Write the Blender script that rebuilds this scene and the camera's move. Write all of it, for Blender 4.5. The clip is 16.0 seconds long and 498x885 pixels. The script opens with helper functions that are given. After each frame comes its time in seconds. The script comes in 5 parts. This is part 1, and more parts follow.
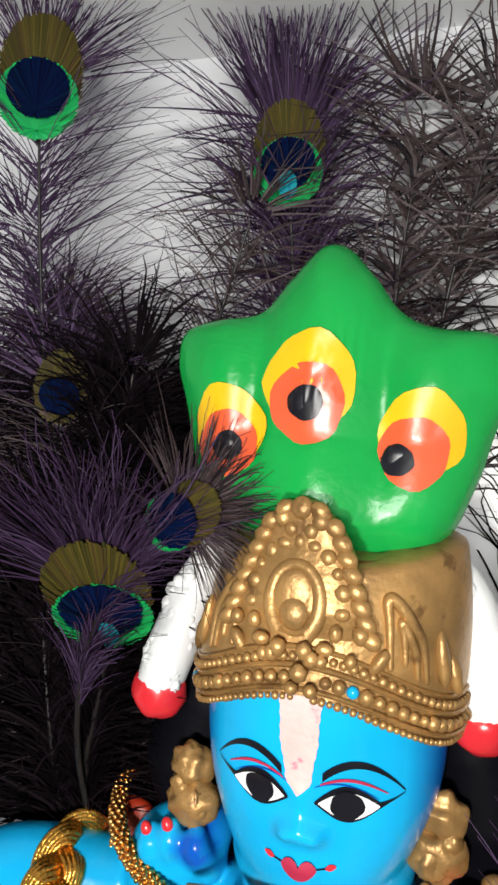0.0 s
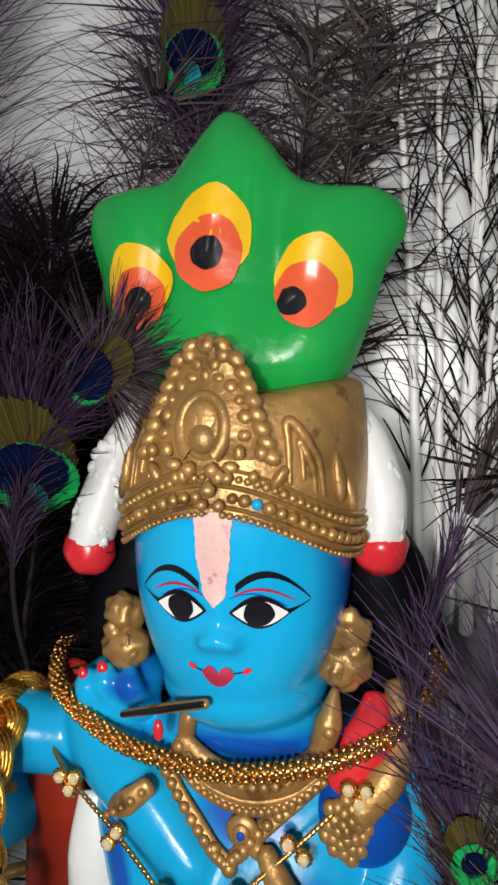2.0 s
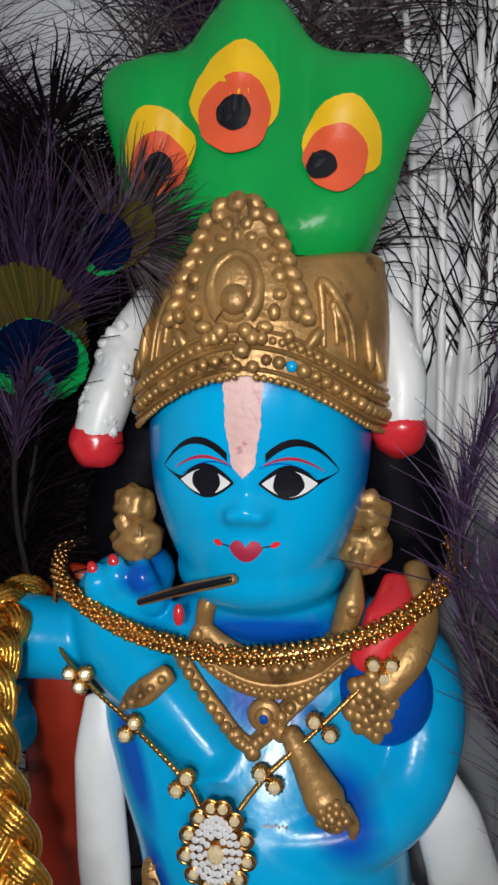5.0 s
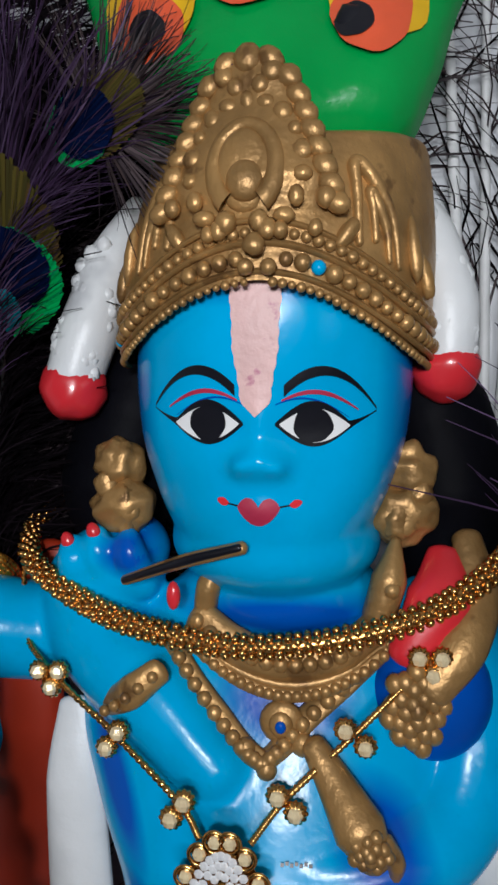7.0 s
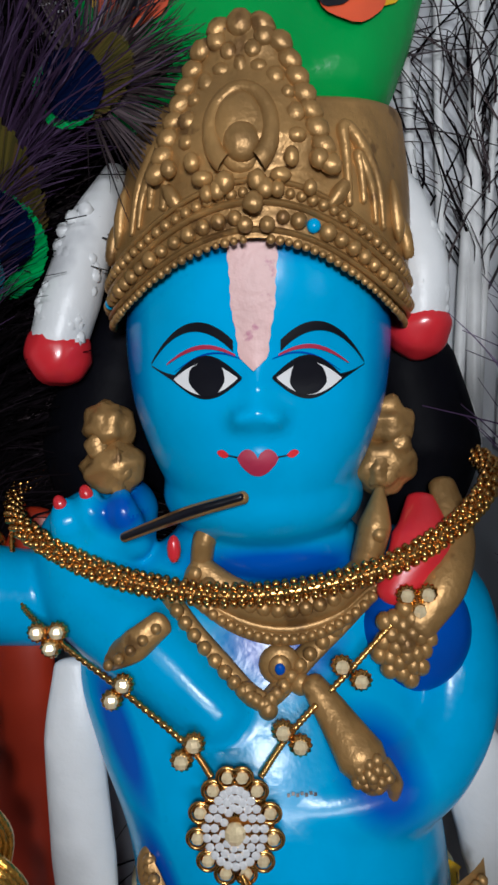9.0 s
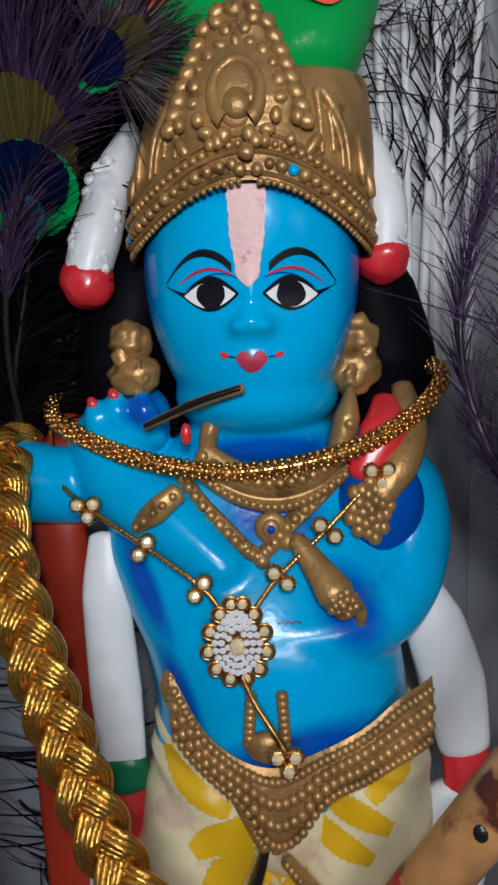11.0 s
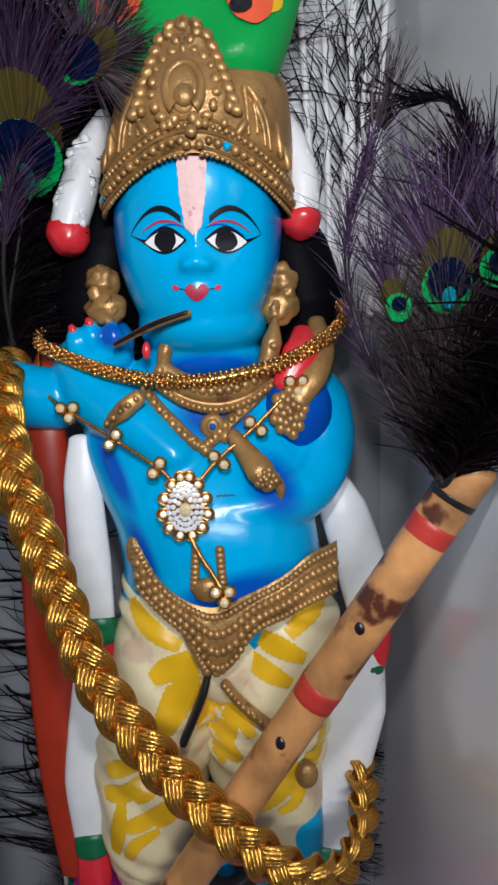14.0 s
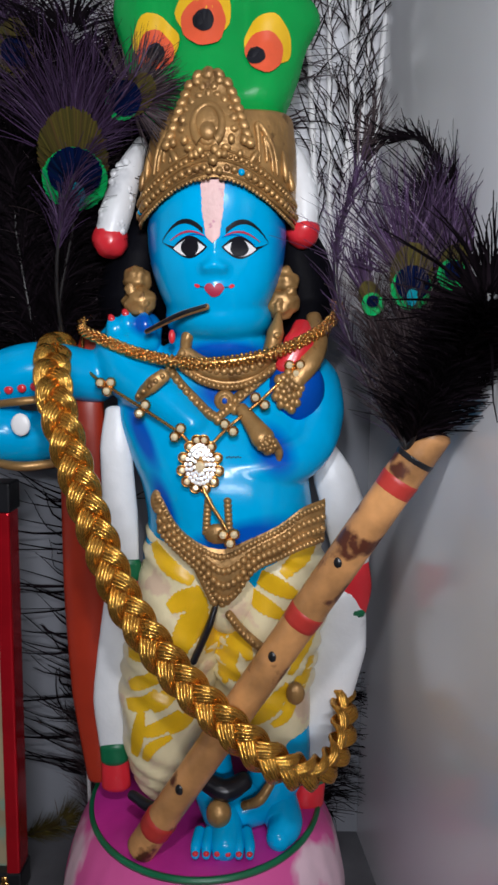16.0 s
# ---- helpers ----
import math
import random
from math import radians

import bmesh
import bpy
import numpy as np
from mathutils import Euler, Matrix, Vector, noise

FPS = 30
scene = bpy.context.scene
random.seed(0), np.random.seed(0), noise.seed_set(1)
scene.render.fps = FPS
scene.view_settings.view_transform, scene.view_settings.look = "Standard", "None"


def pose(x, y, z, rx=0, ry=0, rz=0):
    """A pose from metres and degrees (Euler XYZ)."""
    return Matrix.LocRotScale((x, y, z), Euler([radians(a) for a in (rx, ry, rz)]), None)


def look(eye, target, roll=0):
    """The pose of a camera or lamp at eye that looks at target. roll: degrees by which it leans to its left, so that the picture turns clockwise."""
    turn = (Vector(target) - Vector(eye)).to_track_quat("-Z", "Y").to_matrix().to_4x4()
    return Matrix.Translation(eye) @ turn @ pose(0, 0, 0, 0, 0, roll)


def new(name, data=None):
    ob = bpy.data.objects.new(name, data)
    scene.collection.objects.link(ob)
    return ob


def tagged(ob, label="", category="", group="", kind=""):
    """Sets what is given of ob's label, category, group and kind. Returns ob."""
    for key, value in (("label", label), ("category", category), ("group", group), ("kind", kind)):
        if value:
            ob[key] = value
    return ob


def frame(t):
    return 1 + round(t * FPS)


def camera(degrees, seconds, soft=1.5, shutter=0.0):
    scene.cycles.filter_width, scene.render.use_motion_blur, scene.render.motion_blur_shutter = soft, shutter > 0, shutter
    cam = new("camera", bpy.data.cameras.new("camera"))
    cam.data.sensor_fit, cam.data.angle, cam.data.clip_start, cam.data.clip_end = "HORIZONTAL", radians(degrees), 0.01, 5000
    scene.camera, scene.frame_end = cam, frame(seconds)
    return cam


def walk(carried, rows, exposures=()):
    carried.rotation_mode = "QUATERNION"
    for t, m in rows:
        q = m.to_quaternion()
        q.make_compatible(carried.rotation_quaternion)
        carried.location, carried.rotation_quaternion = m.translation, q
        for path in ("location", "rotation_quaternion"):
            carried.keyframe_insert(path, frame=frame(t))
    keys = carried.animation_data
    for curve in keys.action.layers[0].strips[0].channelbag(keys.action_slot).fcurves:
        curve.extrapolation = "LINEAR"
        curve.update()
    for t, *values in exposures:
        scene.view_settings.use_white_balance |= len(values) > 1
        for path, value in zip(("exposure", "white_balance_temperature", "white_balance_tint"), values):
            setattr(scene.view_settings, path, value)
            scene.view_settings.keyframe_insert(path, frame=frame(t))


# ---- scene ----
# Camera and its path: seconds, place, yaw, pitch, roll.
cam = camera(41.0, 16.0, soft=2.8)
ROWS = [
    (0.0, 0.0395, -0.1627, 0.5242, 17.71, -1.54, 2.99),
    (0.5, 0.0521, -0.1613, 0.5137, 17.24, -1.74, 2.26),
    (1.0, 0.0590, -0.1660, 0.5025, 18.95, -2.88, 2.28),
    (1.5, 0.0608, -0.1732, 0.4962, 16.91, -2.92, 1.42),
    (2.0, 0.0568, -0.1763, 0.4878, 13.25, -3.59, 0.67),
    (2.5, 0.0471, -0.1905, 0.4772, 11.50, -4.65, 0.09),
    (3.0, 0.0468, -0.2166, 0.4708, 9.80, -4.56, -0.66),
    (3.5, 0.0411, -0.2302, 0.4644, 9.20, -4.69, -0.16),
    (4.0, 0.0373, -0.2273, 0.4624, 8.11, -4.76, 0.18),
    (4.2, 0.0346, -0.2181, 0.4616, 7.81, -4.51, 1.03),
    (6.3, 0.0277, -0.1481, 0.4362, 8.17, -3.84, 0.59),
    (6.5, 0.0245, -0.1465, 0.4368, 8.21, -3.49, 0.80),
    (7.0, 0.0229, -0.1395, 0.4310, 7.94, -3.51, 0.80),
    (7.5, 0.0219, -0.1362, 0.4303, 6.45, -3.59, 1.16),
    (8.0, 0.0193, -0.1336, 0.4245, 4.05, -3.19, -0.16),
    (8.5, 0.0111, -0.1359, 0.4204, 4.69, -4.72, -0.53),
    (9.0, 0.0068, -0.1482, 0.4228, 1.59, -4.35, -0.55),
    (9.2, 0.0078, -0.1535, 0.4182, 1.70, -2.97, -1.09),
    (11.3, 0.0075, -0.1960, 0.4019, 1.13, -7.54, -1.20),
    (11.5, 0.0087, -0.1973, 0.3979, 0.98, -7.78, -1.48),
    (12.0, 0.0139, -0.2048, 0.3893, 0.84, -7.87, -1.14),
    (12.5, 0.0133, -0.2171, 0.3840, 1.37, -8.55, -0.45),
    (13.0, 0.0119, -0.2306, 0.3765, 0.63, -8.67, -0.70),
    (13.5, 0.0155, -0.2477, 0.3779, -1.31, -7.75, -0.72),
    (14.0, 0.0169, -0.2606, 0.3784, -1.62, -6.91, -0.68),
    (14.5, 0.0167, -0.2773, 0.3781, -2.67, -6.37, -1.28),
    (15.0, 0.0248, -0.2853, 0.3745, -1.53, -6.44, -1.02),
    (15.5, 0.0251, -0.3092, 0.3773, 0.14, -6.21, 0.46),
    (16.0, 0.0214, -0.3211, 0.3702, -0.15, -6.70, 0.66),
]
EXPOSURES = [(0.0, 0.80, 6700, 8), (1.0, 0.54, 6800, 8), (3.5, 0.08, 6700, 9), (6.5, -0.20, 6100, 9), (9.0, -0.26, 6000, 9), (13.0, -0.10, 6000, 11), (14.5, 0.22, 6100, 12), (16.0, 0.08, 6100, 13)]
walk(cam, [(t, pose(x, y, z, 90 + pitch, 0, yaw) @ pose(0, 0, 0, 0, 0, roll)) for t, x, y, z, yaw, pitch, roll in ROWS], EXPOSURES)

# ---------------------------------------------------------------- light
world = bpy.data.worlds.new("room")
scene.world = world
world.use_nodes = True
world.node_tree.nodes["Background"].inputs[0].default_value = (0.80, 0.88, 1.0, 1)
world.node_tree.nodes["Background"].inputs[1].default_value = 0.012


def lamp(name, eye, target, power, sx, sy, colour):
    data = bpy.data.lights.new(name, "AREA")
    data.shape, data.size, data.size_y, data.energy, data.color = "RECTANGLE", sx, sy, power, colour
    ob = new(name, data)
    ob.matrix_world = look(eye, target)
    return ob


lamp("room_tube_light", (0.10, -1.00, 0.56), (0.0, 0.05, 0.47), 4.4, 0.40, 0.06, (1.0, 0.99, 0.98))
lamp("phone_light", (0.015, -0.248, 0.462), (0.01, 0.05, 0.36), 0.43, 0.02, 0.02, (1.0, 0.98, 0.95))


# ---------------------------------------------------------------- materials
def material(name, colour, rough=0.4, metal=0.0, vary=0.15, scale=60.0, bump=0.1, bump_scale=400.0, coat=0.0, spec=0.5, second=None, second_at=0.6, second_scale=25.0):
    """Base colour with grain and stains at two scales, and a fine relief."""
    m = bpy.data.materials.new(name)
    m.use_nodes = True
    t, n, k = m.node_tree, m.node_tree.nodes, m.node_tree.links
    b = n["Principled BSDF"]
    b.inputs["Roughness"].default_value, b.inputs["Metallic"].default_value = rough, metal
    b.inputs["Specular IOR Level"].default_value = spec
    b.inputs["Coat Weight"].default_value, b.inputs["Coat Roughness"].default_value = coat, 0.12
    co = n.new("ShaderNodeTexCoord")
    n1 = n.new("ShaderNodeTexNoise")
    n1.inputs["Scale"].default_value, n1.inputs["Detail"].default_value = scale, 6
    k.new(co.outputs["Object"], n1.inputs["Vector"])
    r = n.new("ShaderNodeValToRGB")
    lo, hi = [max(c * (1 - vary), 0) for c in colour], [min(c * (1 + vary), 1) for c in colour]
    r.color_ramp.elements[0].color, r.color_ramp.elements[1].color = (*lo, 1), (*hi, 1)
    r.color_ramp.elements[0].position, r.color_ramp.elements[1].position = 0.3, 0.7
    k.new(n1.outputs["Fac"], r.inputs["Fac"])
    out = r.outputs["Color"]
    if second:
        n2 = n.new("ShaderNodeTexNoise")
        n2.inputs["Scale"].default_value, n2.inputs["Detail"].default_value = second_scale, 4
        k.new(co.outputs["Object"], n2.inputs["Vector"])
        r2 = n.new("ShaderNodeValToRGB")
        r2.color_ramp.elements[0].position, r2.color_ramp.elements[1].position = second_at, second_at + 0.06
        k.new(n2.outputs["Fac"], r2.inputs["Fac"])
        mix = n.new("ShaderNodeMix")
        mix.data_type = "RGBA"
        mix.inputs[7].default_value = (*second, 1)
        k.new(r2.outputs["Color"], mix.inputs[0])
        k.new(out, mix.inputs[6])
        out = mix.outputs[2]
    k.new(out, b.inputs["Base Color"])
    n3 = n.new("ShaderNodeTexNoise")
    n3.inputs["Scale"].default_value, n3.inputs["Detail"].default_value = bump_scale, 4
    k.new(co.outputs["Object"], n3.inputs["Vector"])
    bp = n.new("ShaderNodeBump")
    bp.inputs["Strength"].default_value, bp.inputs["Distance"].default_value = bump, 0.001
    k.new(n3.outputs["Fac"], bp.inputs["Height"])
    k.new(bp.outputs["Normal"], b.inputs["Normal"])
    return m


def barbs(name, colours, rough=0.38, sheen=0.4, spec=0.10):
    """Thin barbs, each island of another tint."""
    m = bpy.data.materials.new(name)
    m.use_nodes = True
    n, k = m.node_tree.nodes, m.node_tree.links
    b = n["Principled BSDF"]
    b.inputs["Roughness"].default_value, b.inputs["Metallic"].default_value = rough, sheen
    b.inputs["Specular IOR Level"].default_value = spec
    g = n.new("ShaderNodeNewGeometry")
    r = n.new("ShaderNodeValToRGB")
    r.color_ramp.elements[0].color, r.color_ramp.elements[1].color = (*colours[0], 1), (*colours[-1], 1)
    for i, c in enumerate(colours[1:-1], 1):
        r.color_ramp.elements.new(i / (len(colours) - 1)).color = (*c, 1)
    k.new(g.outputs["Random Per Island"], r.inputs["Fac"])
    k.new(r.outputs["Color"], b.inputs["Base Color"])
    return m


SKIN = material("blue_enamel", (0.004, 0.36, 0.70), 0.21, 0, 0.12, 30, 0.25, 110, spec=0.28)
FACE = material("sprayed_blue_enamel", (0.004, 0.37, 0.71), 0.21, 0, 0.10, 30, 0.18, 110, spec=0.28)
DEEP = material("deep_blue_enamel", (0.003, 0.070, 0.40), 0.34, 0, 0.15, 40, 0.2, 110, spec=0.12)
GOLD = material("gold_paint", (0.38, 0.215, 0.075), 0.40, 0.50, 0.30, 90, 0.4, 350, second=(0.20, 0.105, 0.036), second_at=0.62, second_scale=110)
WHITE = material("white_paint", (0.74, 0.75, 0.76), 0.38, 0, 0.06, 50, 0.35, 180, second=(0.50, 0.51, 0.53), second_at=0.66)
RED = material("red_paint", (0.66, 0.025, 0.035), 0.28, 0, 0.12, 50, 0.1, 150, coat=0.3)
LIPRED = material("lip_red_paint", (0.42, 0.018, 0.06), 0.55, 0, 0.15, 60, 0.1)
VERMILION = material("vermilion_paint", (0.33, 0.026, 0.008), 0.36, 0, 0.18, 30, 0.1, 120)
GREEN = material("green_enamel", (0.006, 0.30, 0.055), 0.27, 0, 0.16, 25, 0.55, 130, spec=0.3)
DARKGREEN = material("dark_green_paint", (0.005, 0.13, 0.05), 0.35, 0, 0.2, 60, 0.1)
YELLOW = material("yellow_paint", (0.78, 0.46, 0.008), 0.34, 0, 0.10, 60, 0.1)
ORANGE = material("orange_red_paint", (0.72, 0.10, 0.035), 0.28, 0, 0.12, 60, 0.1, coat=0.3)
BLACK = material("black_paint", (0.006, 0.006, 0.010), 0.30, 0, 0.3, 60, 0.1)
HAIR = material("black_hair_paint", (0.003, 0.003, 0.005), 0.55, 0, 0.3, 60, 0.5, 90, spec=0.05)
EYEWHITE = material("eye_white_paint", (0.80, 0.80, 0.80), 0.35, 0, 0.04)
PINKMARK = material("pink_mark_paint", (0.72, 0.46, 0.44), 0.5, 0, 0.08, 120, 0.3, 500, second=(0.50, 0.20, 0.27), second_at=0.60, second_scale=170)
MAGENTA = material("magenta_paint", (0.55, 0.03, 0.30), 0.36, 0, 0.15, 40, 0.1)
CREAM = material("cream_cloth_paint", (0.80, 0.70, 0.43), 0.36, 0, 0.08, 50, 0.15, 200, second=(0.70, 0.52, 0.36), second_at=0.60, second_scale=45)
LOTUS = material("pink_lotus_paint", (0.78, 0.55, 0.62), 0.4, 0, 0.10, 50, 0.2, 120, second=(0.72, 0.10, 0.34), second_at=0.42, second_scale=16)
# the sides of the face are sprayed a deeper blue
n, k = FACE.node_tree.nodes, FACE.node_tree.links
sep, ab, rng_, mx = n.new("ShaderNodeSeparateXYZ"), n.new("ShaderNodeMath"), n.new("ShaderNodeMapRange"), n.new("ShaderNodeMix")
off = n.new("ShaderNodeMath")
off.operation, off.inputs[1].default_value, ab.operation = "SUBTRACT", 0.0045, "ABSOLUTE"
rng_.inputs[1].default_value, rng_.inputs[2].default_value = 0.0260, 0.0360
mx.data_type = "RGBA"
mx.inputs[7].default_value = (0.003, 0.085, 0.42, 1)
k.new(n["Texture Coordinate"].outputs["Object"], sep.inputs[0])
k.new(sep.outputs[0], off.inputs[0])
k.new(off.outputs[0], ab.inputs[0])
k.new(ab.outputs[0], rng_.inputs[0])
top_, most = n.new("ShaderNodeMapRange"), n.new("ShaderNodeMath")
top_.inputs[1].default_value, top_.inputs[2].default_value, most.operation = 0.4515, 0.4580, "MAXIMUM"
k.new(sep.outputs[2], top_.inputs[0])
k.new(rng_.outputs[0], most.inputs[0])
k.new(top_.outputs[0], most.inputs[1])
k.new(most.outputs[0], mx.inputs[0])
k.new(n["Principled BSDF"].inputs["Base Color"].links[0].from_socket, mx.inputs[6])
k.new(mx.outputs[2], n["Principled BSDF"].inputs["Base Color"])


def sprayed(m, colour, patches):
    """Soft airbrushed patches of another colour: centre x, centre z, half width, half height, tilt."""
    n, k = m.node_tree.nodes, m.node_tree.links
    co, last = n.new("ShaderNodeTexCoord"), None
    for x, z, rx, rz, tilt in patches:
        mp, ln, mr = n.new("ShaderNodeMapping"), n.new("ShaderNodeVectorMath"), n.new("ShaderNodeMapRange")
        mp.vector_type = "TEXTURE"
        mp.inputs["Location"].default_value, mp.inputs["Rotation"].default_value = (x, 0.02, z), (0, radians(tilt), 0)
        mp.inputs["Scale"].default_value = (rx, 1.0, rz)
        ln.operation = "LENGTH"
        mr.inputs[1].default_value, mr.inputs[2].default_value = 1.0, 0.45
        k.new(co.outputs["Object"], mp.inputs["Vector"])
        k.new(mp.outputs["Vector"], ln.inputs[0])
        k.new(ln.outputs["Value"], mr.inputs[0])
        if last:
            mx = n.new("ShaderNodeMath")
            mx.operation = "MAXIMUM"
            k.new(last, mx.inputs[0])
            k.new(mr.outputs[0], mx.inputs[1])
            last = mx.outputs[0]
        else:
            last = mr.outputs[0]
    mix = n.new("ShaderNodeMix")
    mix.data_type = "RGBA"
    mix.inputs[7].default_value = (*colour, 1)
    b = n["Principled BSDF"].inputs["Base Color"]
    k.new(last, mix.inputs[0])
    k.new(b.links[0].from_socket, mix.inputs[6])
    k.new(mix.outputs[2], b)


# painted shading: deeper blue under chin, arms and belly, and round the ornaments
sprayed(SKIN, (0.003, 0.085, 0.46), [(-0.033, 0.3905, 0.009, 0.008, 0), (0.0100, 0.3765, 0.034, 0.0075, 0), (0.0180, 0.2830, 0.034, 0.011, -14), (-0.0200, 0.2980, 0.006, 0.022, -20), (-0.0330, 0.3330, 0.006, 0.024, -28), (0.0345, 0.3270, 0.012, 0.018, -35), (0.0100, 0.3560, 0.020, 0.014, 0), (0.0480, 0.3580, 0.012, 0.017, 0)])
STATUE = [SKIN, DEEP, GOLD, WHITE, RED, VERMILION, GREEN, DARKGREEN, YELLOW, ORANGE, BLACK, HAIR, EYEWHITE, PINKMARK, MAGENTA, CREAM, LOTUS, FACE, LIPRED]

WALL = material("white_wall_tile", (0.72, 0.73, 0.76), 0.22, 0, 0.03, 4, 0.02, 40)
PANEL = material("glossy_grey_laminate", (0.66, 0.67, 0.70), 0.28, 0.0, 0.06, 3, 0.03, 12, coat=0.6)
LOWWALL = material("grey_lower_wall", (0.21, 0.22, 0.245), 0.32, 0, 0.12, 8, 0.05, 40)
CEIL = material("ceiling_paint", (0.88, 0.89, 0.90), 0.5, 0, 0.05, 6, 0.1)
SHELF = material("grey_shelf_stone", (0.10, 0.10, 0.11), 0.35, 0, 0.3, 30, 0.1)
BEAD = material("gold_bead_metal", (0.68, 0.37, 0.11), 0.24, 1.0, 0.15, 200, 0.1)
CORD = material("gold_thread_braid", (0.60, 0.31, 0.055), 0.22, 0.92, 0.20, 150, 0.5, 700)
STONE = material("clear_rhinestone", (0.95, 0.95, 0.97), 0.06, 0.30, 0.10, 900, 0.1, spec=1.0)
AMBER = material("amber_stone", (0.92, 0.72, 0.44), 0.10, 0.3, 0.15, 900, 0.1)
BAMBOO = material("bamboo", (0.50, 0.24, 0.085), 0.36, 0, 0.45, 45, 0.25, 200, second=(0.085, 0.022, 0.010), second_at=0.565, second_scale=50)
REDTAPE = material("red_tape", (0.45, 0.035, 0.025), 0.4, 0, 0.15, 60, 0.15)
REDMETAL = material("red_metal_moulding", (0.60, 0.01, 0.02), 0.22, 0.6, 0.1, 60, 0.05)
BLACKPL = material("black_plastic", (0.010, 0.010, 0.012), 0.3, 0, 0.2, 60, 0.1)
PRINT = material("picture_print", (0.34, 0.28, 0.17), 0.3, 0, 0.18, 30, 0.03, second=(0.22, 0.30, 0.22), second_at=0.56, second_scale=45)
QUILL = material("pale_quill", (0.80, 0.80, 0.80), 0.4, 0, 0.15, 60, 0.1)
DARKQUILL = material("dark_quill", (0.010, 0.008, 0.008), 0.4, 0, 0.2, 60, 0.1)
PURPLE = barbs("purple_barbs", [(0.022, 0.012, 0.028), (0.055, 0.029, 0.072), (0.010, 0.006, 0.012), (0.090, 0.056, 0.115)], 0.42, 0.15, 0.07)
BROWN = barbs("brown_barbs", [(0.012, 0.008, 0.010), (0.050, 0.034, 0.034), (0.010, 0.007, 0.010), (0.10, 0.075, 0.080)], 0.42, 0.10, 0.12)
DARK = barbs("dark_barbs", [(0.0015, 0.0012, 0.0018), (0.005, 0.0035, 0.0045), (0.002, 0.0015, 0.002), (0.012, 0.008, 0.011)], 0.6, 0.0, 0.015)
BRONZE = barbs("bronze_barbs", [(0.050, 0.042, 0.010), (0.085, 0.066, 0.014), (0.034, 0.034, 0.009), (0.075, 0.045, 0.016), (0.022, 0.017, 0.010)], 0.5, 0.1, 0.06)
EGREEN = barbs("green_barbs", [(0.004, 0.26, 0.06), (0.008, 0.40, 0.09), (0.004, 0.20, 0.08), (0.01, 0.34, 0.05)], 0.45, 0.1)
EBLUE = barbs("blue_barbs", [(0.002, 0.004, 0.022), (0.002, 0.007, 0.036), (0.0015, 0.003, 0.015), (0.002, 0.010, 0.032)], 0.7, 0.0, 0.01)
TEAL = barbs("teal_barbs", [(0.004, 0.19, 0.24), (0.006, 0.26, 0.30), (0.004, 0.16, 0.25)], 0.45, 0.1)


